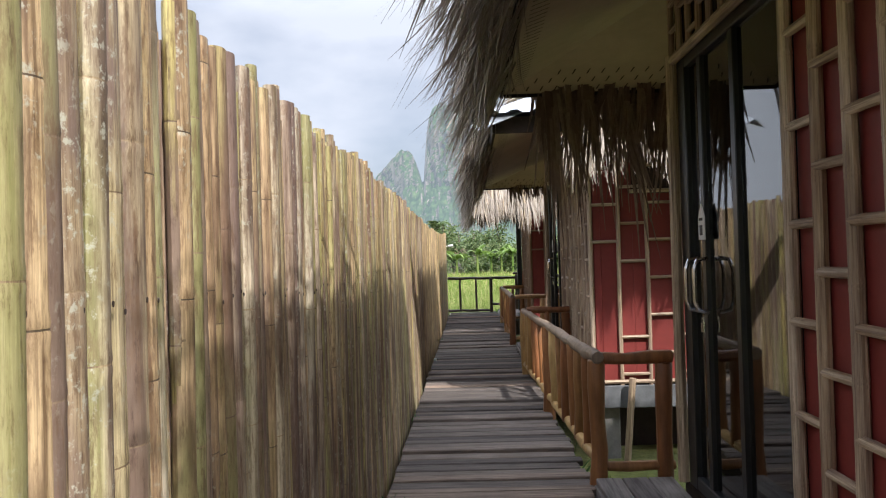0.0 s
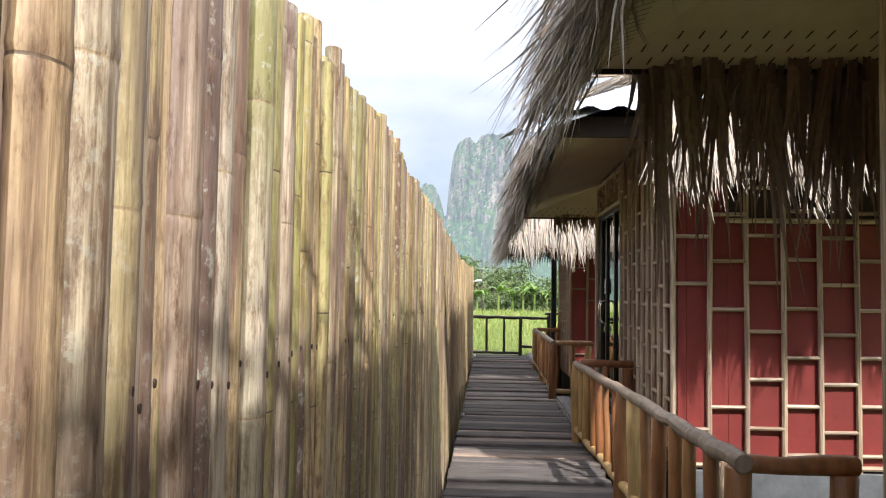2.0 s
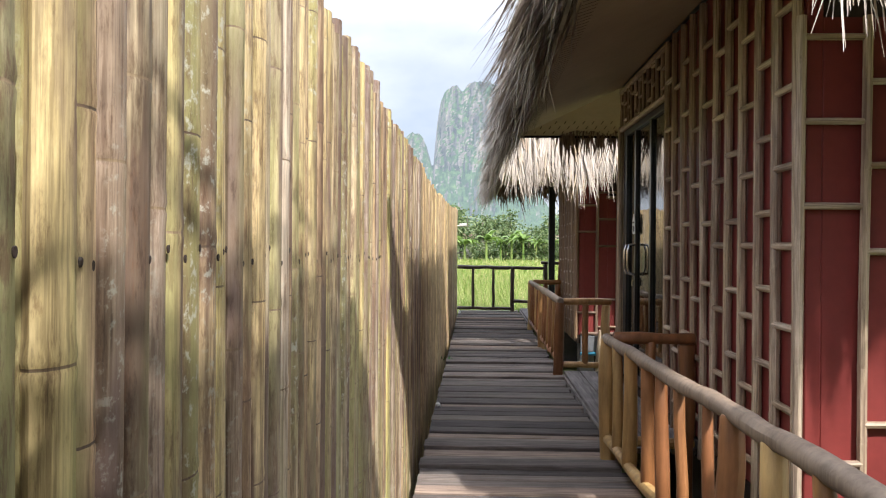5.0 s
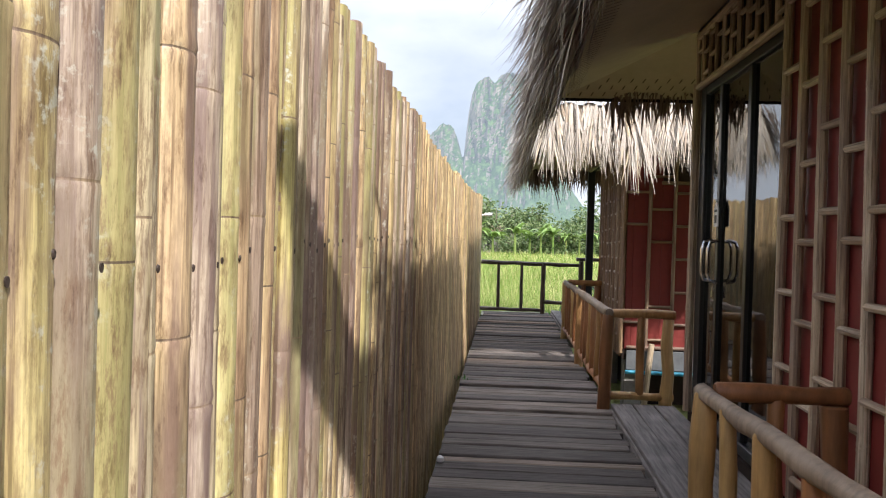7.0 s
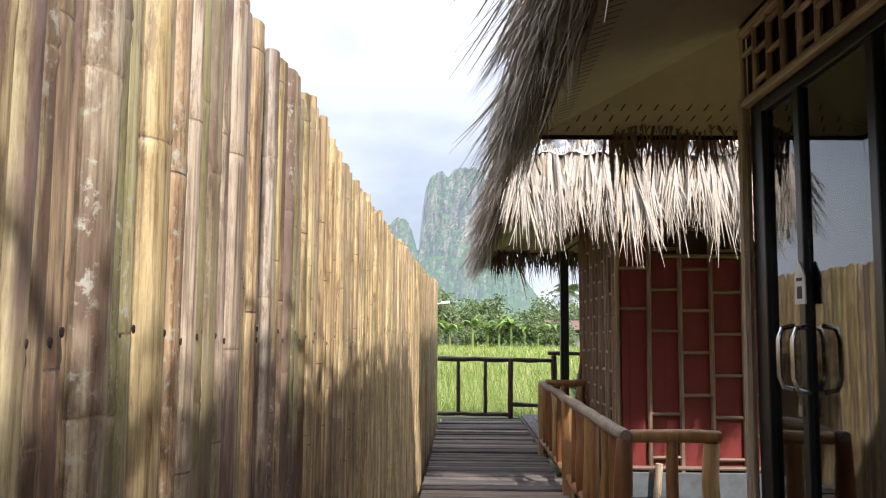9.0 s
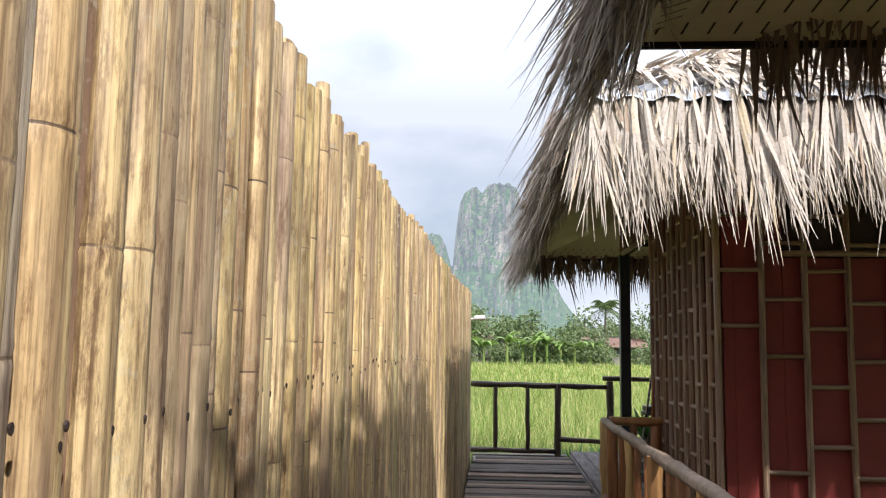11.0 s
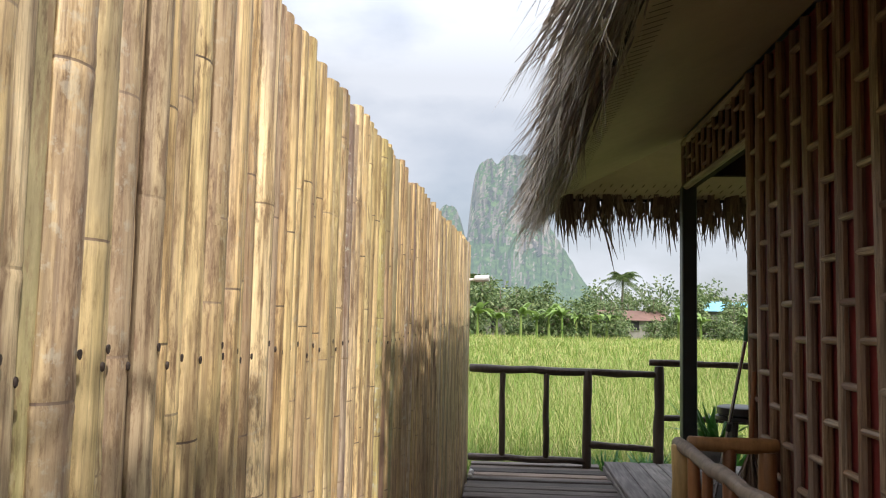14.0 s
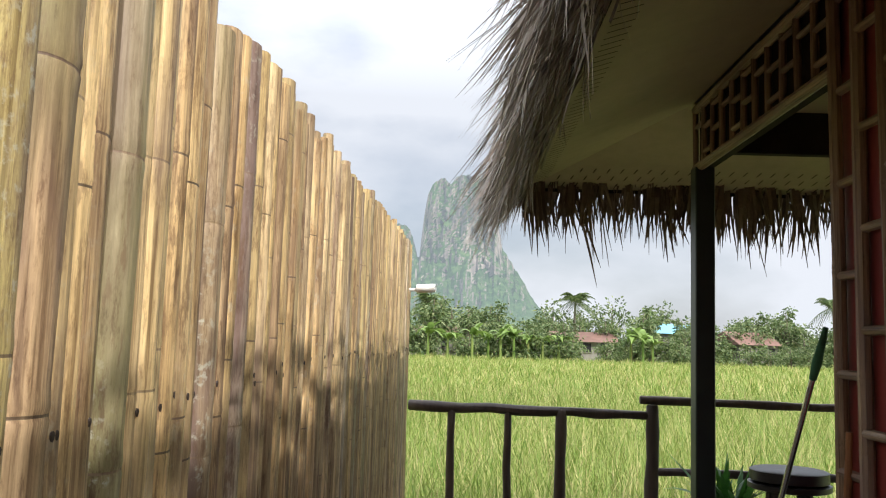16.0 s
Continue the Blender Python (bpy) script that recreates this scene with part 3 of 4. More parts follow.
def hut(x, yn, yf, seed, columns, starts, rung, door=True, door_w=1.56, stile=0.38, wall_end=None, label="", near_over=0.95, far_over=0.78, bare=0.0, far_gap=0.0, far_len=0.6, near_len=0.58):
    rng = random.Random(seed)
    h = thing("hut", label, "hut", "huts along the boardwalk", at=(x, yn, 0))
    o = Vector((x, yn, 0))
    body_end = (wall_end if wall_end else yf) - yn
    W, depth = yf - yn, 3.4
    lat_end = body_end - (door_w if door else 0)
    FL = 0.10
    # walls, as boards with thickness
    part("front_wall", Shape().box(0.0, 0.06, 0.0, lat_end, FL, WALL_Z), RED, h, "red painted board wall")
    if door:
        part("door_header", Shape().box(0.0, 0.06, lat_end, W, 2.155, WALL_Z), BEAM, h)
    s = Shape().box(0.06, 0.34, 0, 0.06, FL, 2.05).box(0.34, depth, 0, 0.06, FL, 1.74)
    part("side_wall", s, RED, h, "red painted board wall")
    # dark sheet stands in for the shaded opening above the side wall
    part("side_screen", Shape().box(0.34, depth, 0.02, 0.05, 1.744, WALL_Z).box(0.06, 0.337, 0.02, 0.05, 2.054, WALL_Z), SHADE_DARK, h, "dark sheet standing in for shade under the eave")
    part("far_wall", Shape().box(0.06, depth, body_end - 0.06, body_end, FL, WALL_Z), RED, h, "red painted board wall")
    part("back_wall", Shape().box(depth, depth + 0.06, 0, body_end, FL, WALL_Z), RED, h)
    part("hut_floor", Shape().box(-0.02, depth + 0.06, -0.02, W, 0.0, FL - 0.004), BEAM, h)
    part("floor_beam", Shape().box(0.02, depth, -0.06, 0.02 - 0.045, -0.10, 0.09), plain_grey, h, "grey steel floor beam")
    for px in (0.10, 1.6, 3.2):
        for py in (0.12, W / 2, W - 0.12):
            part("stilt", Shape().box(px - 0.09, px + 0.09, py - 0.09, py + 0.09, GROUND - 0.1, -0.004, 0.01), CONCRETE, h, "pale concrete stilt")
    # two added dark panels stand in for the shade beneath the hut
    part("underfloor_skirt", Shape().box(0.25, depth, 0.50, 0.53, GROUND - 0.05, -0.004), SHADE_DARK, h, "added dark panel standing in for shade under the hut floor")
    part("underfloor_skirt", Shape().box(0.24, 0.27, 0.54, W, GROUND - 0.05, -0.004), SHADE_DARK, h, "added dark panel standing in for shade under the hut floor")
    # lattice
    lattice(h, (-0.002, 0.03, 0), (0, 1, 0), (-1, 0, 0), columns, 0.02, WALL_Z - 0.03, lat_end / columns - 0.004, starts, rung, r=0.022, seed=seed)
    lattice(h, (-0.035, -0.002, 0), (1, 0, 0), (0, -1, 0), 9, 0.06, 2.05, 0.245, (0.36, 0.195), rung=0.325, seed=seed + 5, missing=((0, 1), (0, 2), (1, 2)), r=0.019)
    part("bamboo_ledge", lattice_piece("rung", 2.6, 0.018, 1), LATTICE, h, at=Matrix.Translation((0.32, -0.03, 1.76)) @ pose(0, 0, 0, 0, 90, 0))
    part("bamboo_ledge", lattice_piece("rung", 2.6, 0.018, 2), LATTICE, h, at=Matrix.Translation((0.02, -0.03, 0.12)) @ pose(0, 0, 0, 0, 90, 0))
    # frieze over the opening
    fy0, fy1 = lat_end, W
    fl = fy1 - fy0
    for zz in (2.155, 2.475):
        part("frieze_rail", lattice_piece("rung", fl, 0.024, 0), LATTICE, h, at=Matrix.Translation((-0.022, fy0, zz)) @ pose(0, 0, 0, -90, 0, 0))
    nfr = int(fl / 0.15)
    for k in range(nfr + 1):
        yy = fy0 + fl * k / nfr
        part("frieze_upright", lattice_piece("upright", 0.30, 0.016, k % 3), LATTICE, h, at=Matrix.Translation((-0.02, yy, 2.165)))
        if k < nfr:
            zz = 2.22 + 0.08 * ((k * 2) % 3)
            for dz in (0, 0.13):
                if zz + dz < 2.45:
                    part("frieze_rung", lattice_piece("rung", fl / nfr, 0.013, k % 3), LATTICE, h, at=Matrix.Translation((-0.02, yy, zz + dz)) @ pose(0, 0, 0, -90, 0, 0))
    if door:
        d = part("sliding_door", Shape().box(-0.005, 0.055, W - 0.16, W - 0.03, FL, 2.15), FRAME, h, "closed black aluminium sliding door")
        for bx in ((-0.005, 0.055, lat_end + 0.03, lat_end + 0.075, FL, 2.15), (-0.005, 0.055, lat_end + 0.078, W - 0.163, FL, FL + 0.06), (-0.005, 0.055, lat_end + 0.078, W - 0.163, 2.09, 2.15),
                   (0.0, 0.05, W - stile - 0.027, W - stile + 0.027, FL + 0.062, 2.087), (0.0, 0.05, lat_end + 0.60, lat_end + 0.655, FL + 0.062, 2.087)):
            part("door_frame", Shape().box(*bx), FRAME, d)
        for a, b_ in ((lat_end + 0.078, lat_end + 0.598), (lat_end + 0.657, W - stile - 0.029), (W - stile + 0.029, W - 0.163)):
            g = part("pane", Shape().box(0.02, 0.028, a, b_, FL + 0.064, 2.085, 0.001), GLASS, d, "dark tinted glass")
        for side in (-1, 1):
            hy = W - stile + side * 0.068
            part("handle", Shape().tube([(-0.005, hy, 0.95), (-0.05, hy, 0.96), (-0.065, hy, 1.0), (-0.065, hy, 1.14), (-0.05, hy, 1.18), (-0.005, hy, 1.19)], [0.010] * 6, 8), CHROME, d, "chrome pull handle", smooth=True)
        part("padlock", Shape().box(-0.02, -0.006, W - stile - 0.013, W - stile + 0.017, 0.86, 0.90).tube([(-0.013, W - stile - 0.008, 0.90), (-0.013, W - stile - 0.008, 0.925), (-0.013, W - stile + 0.012, 0.925), (-0.013, W - stile + 0.012, 0.90)], [0.004] * 4, 6), CHROME, d, "small steel padlock")
        part("jamb_bamboo", lattice_piece("upright", 2.08, 0.028, 4), LATTICE, h, at=Matrix.Translation((-0.026, W - 0.002, FL)))
        tag = Shape().add([(-0.012, W - stile - 0.058, 1.27), (-0.012, W - stile + 0.032, 1.27), (-0.012, W - stile + 0.032, 1.37), (-0.012, W - stile - 0.013, 1.43), (-0.012, W - stile - 0.058, 1.37),
                           (-0.006, W - stile - 0.058, 1.27), (-0.006, W - stile + 0.032, 1.27), (-0.006, W - stile + 0.032, 1.37), (-0.006, W - stile - 0.013, 1.43), (-0.006, W - stile - 0.058, 1.37)],
                          [(4, 3, 2, 1, 0), (5, 6, 7, 8, 9), (0, 1, 6, 5), (1, 2, 7, 6), (2, 3, 8, 7), (3, 4, 9, 8), (4, 0, 5, 9)])
        sign = part("door_tag", tag, PAPER, d, "white house-shaped number tag")
        part("print", Shape().box(-0.0145, -0.0122, W - stile - 0.038, W - stile + 0.012, 1.355, 1.367, 0.0005).box(-0.0145, -0.0122, W - stile - 0.033, W - stile + 0.007, 1.29, 1.335, 0.0005), INK, sign)
    else:
        part("corner_post", Shape().box(-0.05, 0.05, W - 0.10, W, 0.10, 2.15, 0.006), POSTPAINT, h, "dark painted square post")
        part("porch_beam", Shape().box(-0.0, 0.06, lat_end + 0.02, W, 2.155, WALL_Z), BEAM, h)
        part("porch_beam", Shape().box(0.06, depth, W - 0.06, W, 2.24, WALL_Z), BEAM, h)
        part("porch_ceiling", Shape().box(0.07, depth, lat_end + 0.01, W - 0.07, 2.46, 2.50), SOFFIT, h, "cream board porch ceiling")
    # sloped soffit, in four hipped strips, eave to wall
    ex, en, ef, eb = EAVE_X - x, -near_over, W + far_over, depth + 0.8
    a0, a1, a2, a3 = (ex, en, EAVE_Z), (ex, ef, EAVE_Z), (eb, ef, EAVE_Z), (eb, en, EAVE_Z)
    b0, b1, b2, b3 = (-0.03, -0.03, WALL_Z), (-0.03, W + 0.03, WALL_Z), (depth, W + 0.03, WALL_Z), (depth, -0.03, WALL_Z)
    for q4 in ((a0, a1, b1, b0), (a1, a2, b2, b1), (a2, a3, b3, b2), (a3, a0, b0, b3)):
        up = [(p[0], p[1], p[2] + 0.012) for p in q4]
        part("soffit", Shape().add(list(q4) + up, [(0, 1, 2, 3), (7, 6, 5, 4), (0, 4, 5, 1), (1, 5, 6, 2), (2, 6, 7, 3), (3, 7, 4, 0)]), SOFFIT, h, "cream boarded eave soffit")
    vs = Shape()
    far_up = (Vector(b1) - Vector((b1[0], ef, EAVE_Z))).normalized()
    vent_slots(vs, a1, (1, 0, 0), far_up, (0, -0.2, -1), eb - ex, 3)
    near_up = (Vector(b0) - Vector((b0[0], en, EAVE_Z))).normalized()
    vent_slots(vs, a0, (1, 0, 0), near_up, (0, 0.2, -1), eb - ex, 2)
    fr_up = (Vector((b0[0], 1, WALL_Z)) - Vector((ex, 1, EAVE_Z))).normalized()
    vent_slots(vs, a0, (0, 1, 0), fr_up, (0.2, 0, -1), ef - en, 1, 0.06, 0.09)
    part("soffit_perforation", vs, SLOT, h, "rows of dark vent slots")["kind"] = "stuff"
    # fascia boards
    t_ = 0.025
    for bx in ((ex - t_, ex - 0.002, en - t_, ef + t_), (ex, eb, en - t_, en - 0.002), (ex, eb, ef + 0.002, ef + t_), (eb + 0.002, eb + t_, en - t_, ef + t_)):
        part("fascia", Shape().box(*bx, EAVE_Z - 0.02, EAVE_Z + 0.11), BEAM, h, "dark fascia board")
    # hipped roof of corrugated sheet
    ez, rz = EAVE_Z + 0.12, EAVE_Z + 1.40
    ov = 0.06
    p = [(ex - ov, en - 0.16, ez), (ex - ov, ef + ov, ez), (eb + ov, ef + ov, ez), (eb + ov, en - 0.16, ez)]
    half = (eb - ex) / 2
    mx_ = (ex + eb) / 2
    ry0, ry1 = en + half * 0.9, ef - half * 0.9
    if ry1 < ry0 + 0.3:
        mid = (ry0 + ry1) / 2
        ry0, ry1 = mid - 0.15, mid + 0.15
    rr = [(mx_, ry0, rz), (mx_, ry1, rz)]

    def sheet(name, e0, e1, t0, t1):
        e0, e1, t0, t1 = map(Vector, (e0, e1, t0, t1))
        s_ = Shape()
        n_ = int((e1 - e0).length / 0.045)
        vs_, fs_ = [], []
        for i in range(n_ + 1):
            k = i / n_
            lift = (0.022 if i % 4 in (1, 2) else 0)
            if i == 0 or i == n_:
                lift = 0
            for pt in (e0.lerp(e1, k), t0.lerp(t1, k)):
                vs_.append((pt.x, pt.y, pt.z + lift))
        for i in range(n_):
            fs_.append((2 * i, 2 * i + 1, 2 * i + 3, 2 * i + 2))
        part(name, s_.add(vs_, fs_), METALROOF, h, "galvanised corrugated roof sheet")

    sheet("roof_sheet", p[0], p[1], rr[0], rr[1])
    sheet("roof_sheet", p[1], p[2], rr[1], rr[1])
    sheet("roof_sheet", p[2], p[3], rr[1], rr[0])
    sheet("roof_sheet", p[3], p[0], rr[0], rr[0])
    # thatch over the sheets
    up = Vector((0, 0, 0.05))
    P = [Vector(v) + up for v in p]
    T = [Vector(v) + up for v in rr]

    def slope(name, e0, e1, t0, t1, rows, per, out, lo=0.0):
        s_ = Shape()
        a_, b__ = e0.lerp(t0, lo), e1.lerp(t1, lo)
        thatch_slope(s_, a_, b__, t0, t1, rows, per, rng, 0.50, 0.042)
        o_ = part(name, s_, THATCH, h, "dry grey palm-leaf thatch")
        o_["kind"] = "stuff"

    slope("thatch_front", P[0], P[1], T[0], T[1], 11, 240, (-1, 0, 0), 0.06)
    slope("thatch_far", P[1], P[2], T[1], T[1], 10, 200, (0, 1, 0), 0.06)
    slope("thatch_near", P[3], P[0], T[0], T[0], 12, 330, (0, -1, 0), max(bare, 0.05))
    slope("thatch_back", P[2], P[3], T[1], T[0], 6, 90, (1, 0, 0))
    L = (P[1] - P[0]).length
    s_ = Shape()
    thatch_fringe(s_, P[0] + Vector((-0.02, 0.75 if bare else 0.1, 0)), P[1] + Vector((-0.02, 0, 0)), (-1, 0, 0), int(L * 330), 0.42, 1.0, rng, spread=0.24, width=0.030, lean=0.62, base=0.09, layers=4, shag=0.26)
    part("thatch_fringe", s_, THATCH_GREY, h, "ragged hanging grey palm-leaf eave")["kind"] = "stuff"
    L = (P[2] - P[1]).length
    s_ = Shape()
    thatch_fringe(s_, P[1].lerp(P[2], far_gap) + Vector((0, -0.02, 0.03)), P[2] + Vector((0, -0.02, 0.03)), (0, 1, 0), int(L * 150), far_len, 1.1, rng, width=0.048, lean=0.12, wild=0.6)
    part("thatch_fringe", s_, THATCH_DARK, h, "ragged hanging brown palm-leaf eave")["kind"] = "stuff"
    s_ = Shape()
    q0 = P[0].lerp(P[3], 0.12 if bare else 0.0)
    thatch_fringe(s_, q0 + Vector((0, 0.02, 0)), P[3] + Vector((0, 0.02, 0)), (0, -1, 0), int(L * 400), near_len, 1.1, rng, spread=0.15, width=0.031, lean=0.5, shag=0.06)
    part("thatch_fringe", s_, THATCH, h, "ragged hanging palm-leaf eave")["kind"] = "stuff"
    return h



hut(1.05, 0.96, 4.13, 11, 8, (0.26, 0.41), 0.298, door_w=1.46, near_over=0.45, label="bamboo and red board hut with thatched roof and sliding door", far_over=1.0, far_gap=0.05, far_len=0.78)
hut(1.09, 7.28, 11.20, 12, 10, (0.22, 0.34), 0.318, door_w=1.70, stile=0.50, label="bamboo and red board hut with partly bare metal roof", bare=0.22, near_over=0.66, near_len=0.51, far_over=0.82, far_gap=0.08, far_len=0.33)
LOOK["bamboo"] = LATTICE_BROWN
hut(1.09, 14.2, 17.87, 13, 12, (0.37, 0.215), 0.312, door=False, wall_end=16.22, label="bamboo and red board hut with open corner porch", far_over=1.0, far_len=0.5)

cap = Shape()
for sg in (-1, 1):
    a, b_ = Vector((-0.05, 6.33, 2.20)), Vector((1.30, 7.40, 2.86))
    w = Vector((0.10 * sg, -0.10 * sg, -0.05))
    up_ = Vector((0, 0, 0.006))
    cap.add([tuple(a), tuple(b_), tuple(b_ + w), tuple(a + w), tuple(a + up_), tuple(b_ + up_), tuple(b_ + w + up_), tuple(a + w + up_)],
            [(0, 1, 2, 3), (7, 6, 5, 4), (0, 4, 5, 1), (2, 6, 7, 3), (3, 7, 4, 0)])
hc = part("hip_cap", cap, METALROOF)
tagged(hc, "loose bent metal hip capping on the roof", "roof capping")


# ---- railings ----
def porch_rail(y0, y1, x0, x1, x_wall0, x_wall1, seed, label):
    q = random.Random(seed)
    zt, L_, dx = 0.68, y1 - y0, x1 - x0
    rl = thing("porch_railing", label, "railing", "log railings beside the boardwalk", at=(x0, y0, 0))
    part("handrail", log((0, -0.06, zt), (dx, L_ + 0.06, zt - 0.02), 0.034, 0.030, seed), HANDRAIL, rl, "greyed crooked log handrail", smooth=True)
    part("lower_rail", log((0, -0.02, 0.13), (dx, L_, 0.12), 0.03, 0.028, seed + 1), LOG, rl, smooth=True)
    n_ = 14
    for i in range(n_ + 1):
        t = i / n_
        yy = L_ * t + (q.uniform(-0.05, 0.05) if 0 < i < n_ else 0)
        big = i in (0, n_, n_ // 2)
        r_ = 0.046 if big else q.uniform(0.022, 0.038)
        part("post" if big else "baluster", log((dx * t + q.uniform(-0.01, 0.01), yy, -0.3 if big else 0.11), (dx * t, yy + q.uniform(-0.05, 0.05), zt - 0.015), r_, r_ * 0.9, seed + 10 + i), LOG, rl, smooth=True)
    for yy, xs, xw, k in ((0.0, 0.0, x_wall0, 40), (L_, dx, x_wall1, 60)):
        w = xw - x0 - 0.06
        part("cross_rail", log((xs + 0.03, yy, zt - 0.01), (w, yy, zt - 0.01), 0.033, 0.033, seed + k), LOG, rl, smooth=True)
        part("cross_rail", log((xs + 0.03, yy, 0.10), (w, yy, 0.10), 0.028, 0.028, seed + k + 1), LOG, rl, smooth=True)
        part("post", log((w - 0.045, yy, -0.3), (w - 0.045, yy, zt - 0.04), 0.045, 0.042, seed + k + 2), LOG, rl, smooth=True)
        if seed + k != 140:
            part("baluster", log(((xs + w) / 2, yy, 0.10), ((xs + w) / 2, yy, zt - 0.02), 0.03, 0.028, seed + k + 3), LOG, rl, smooth=True)


porch_rail(4.45, 8.65, 0.66, 0.56, 1.12, 1.09, 100, "reddish peeled-log railing between two huts")
porch_rail(11.62, 15.7, 0.60, 0.61, 1.12, 1.09, 200, "reddish peeled-log railing beside the boardwalk")

er = thing("end_railing", "dark log railing at the boardwalk end", "railing", at=(FENCE_X, DECK_END - 0.1, 0))
XM, XR = 0.98, 1.56
part("top_rail", log((0.0, 0, 0.79), (XR, 0, 0.77), 0.034, 0.030, 301), DARKLOG, er, smooth=True)
part("lower_rail", log((0.0, 0, 0.06), (XM, 0, 0.05), 0.030, 0.028, 302), DARKLOG, er, smooth=True)
part("lower_rail", log((XM, 0, 0.19), (XR, 0, 0.16), 0.030, 0.028, 303), DARKLOG, er, smooth=True)
for k, (xx, zb, zt_, r_) in enumerate([(0.28, 0.05, 0.78, 0.026), (0.64, 0.05, 0.78, 0.026), (XM, -0.5, 0.79, 0.036), (XR, -0.5, 0.84, 0.045)]):
    part("post", log((xx, 0, zb), (xx, 0, zt_), r_, r_ * 0.95, 310 + k), DARKLOG, er, smooth=True)
part("top_rail", log((XR - 0.08, 0.0, 0.87), (XR + 2.4, 0.02, 0.84), 0.028, 0.026, 320), DARKLOG, er, smooth=True)
part("lower_rail", log((XR, 0.0, 0.42), (XR + 2.4, 0.0, 0.41), 0.026, 0.026, 321), DARKLOG, er, smooth=True)
part("post", log((XR + 1.4, 0, -0.5), (XR + 1.4, 0, 0.86), 0.04, 0.04, 322), DARKLOG, er, smooth=True)


# ---- boardwalk ----
bw = thing("boardwalk", "weathered grey plank boardwalk", "boardwalk", kind="structure")
part("bearer", Shape().box(-0.40, -0.32, -3, DECK_END, -0.2, -0.045), BEAM, bw)
part("bearer", Shape().box(0.48, 0.56, -3, DECK_END, -0.2, -0.045), BEAM, bw)
plank_w = [0.085, 0.105, 0.125, 0.15]
plank_meshes = []
for k in range(12):
    q = random.Random(500 + k)
    w = plank_w[k % 4]
    s = Shape().box(-0.46 + q.uniform(0, 0.015), DECK_RIGHT + q.uniform(-0.03, 0.03), -w / 2, w / 2, -0.036, 0, 0.006)
    plank_meshes.append((w, s.mesh("plank", DECK)))
q = random.Random(77)
y = -3.0
while y < DECK_END - 0.05:
    w, me = q.choice(plank_meshes)
    lift = q.choice([0, 0, 0, 0.005, 0.010, 0.022])
    part("plank", me, DECK, bw, at=pose(0, y + w / 2, -0.002 + lift, q.uniform(-2.2, 2.2), q.uniform(-0.25, 0.25), q.uniform(-0.5, 0.5)))
    y += w + q.uniform(0.005, 0.022)

for k, (y0, y1, x1, yh) in enumerate([(0.9, 4.40, 1.04, 0.05), (8.72, 11.58, 1.07, 0.05), (15.76, 18.88, 2.6, 0.06)]):
    pf = thing("porch_platform", "low dark plank porch platform before a hut", "platform", "porch platforms", kind="structure", at=(0, y0, 0))
    nb = int((x1 - 0.62) / 0.14)
    wd = (x1 - 0.635) / nb
    for i in range(nb):
        part("plank", Shape().box(0.635 + wd * i, 0.635 + wd * (i + 1) - 0.006, 0, y1 - y0, yh - 0.03, yh, 0.004), PORCH, pf)
    part("edge_board", Shape().box(0.625, 0.655, 0, y1 - y0, -0.14, yh - 0.034), PORCH, pf)


# ---- bamboo fence ----
fence = thing("bamboo_fence", "tall weathered bamboo culm fence", "fence", kind="structure", at=(FENCE_X, 0, 0))
fence_new = thing("bamboo_fence", "tall fresh yellow bamboo culm fence", "fence", kind="structure", at=(FENCE_X, 0, 0))
fence_meshes = {}
for fresh in (0, 1):
    for k in range(14):
        q = random.Random(900 + k)
        r_ = [0.031, 0.037, 0.042, 0.033, 0.039, 0.027, 0.035][k % 7] * (0.70 if fresh else 0.86)
        fence_meshes[fresh, k] = (r_, culm(2.45, r_, 900 + k + 40 * fresh, node=0.34, sides=12, wobble=0.009, squash=0.56).mesh("culm", FENCE_NEW if fresh else FENCE, True))
nail_head = Shape().tube([(-0.0012, 0, 0), (0.0006, 0, 0), (0.0012, 0, 0)], [0.0030, 0.0027, 0.0017], 8)
nail_head.v = [(x_, y_, z_ * (1.9 if z_ < 0 else 1.1)) for x_, y_, z_ in nail_head.v]
nail_mesh = nail_head.mesh("nail", NAIL)


def fence_top(y_):
    return 1.665 + 0.12 * max(0, (y_ - 15) / 3.5) + 0.035 * noise.noise((y_ * 0.9, 0, 2))


def fence_line(y_):
    return -0.05 * math.exp(-((y_ - 11.0) / 2.8) ** 2)


q = random.Random(31)
y = -1.0
while y < FENCE_END:
    fresh = 1 if y > 9.4 and q.random() < 0.93 else 0
    r_, me = fence_meshes[fresh, q.randrange(14)]
    off, flip = q.uniform(-0.004, 0.004), q.choice((1, -1))
    top = fence_top(y) + q.gauss(0, 0.014)
    sect = fence_new if y > 9.4 else fence
    cm = part("culm", me, FENCE, sect, at=pose(fence_line(y) - r_ * 0.56 + off, y + r_, top - 2.45, q.gauss(0, 0.45), q.gauss(0, 0.06), 0 if flip > 0 else 180))
    zn = 1.15 + 0.012 * math.sin(y * 1.7) + q.uniform(-0.012, 0.012)
    part("nail", nail_mesh, NAIL, cm, at=Matrix.Translation((flip * r_ * 0.512, flip * 0.4 * r_, zn - top + 2.45)))
    y += 2 * r_ * q.uniform(0.83, 0.92)
backing = Shape()
y = -2.2
while y < FENCE_END - 0.03:
    r_ = q.uniform(0.03, 0.04)
    xb, zt = fence_line(y) - 0.052, fence_top(y) - q.uniform(0.02, 0.10)
    backing.tube([(xb, y + r_, GROUND - 0.1), (xb + q.uniform(-0.006, 0.006), y + r_, zt)], [r_, r_ * 0.95], 7)
    y += 2 * r_ * 0.97
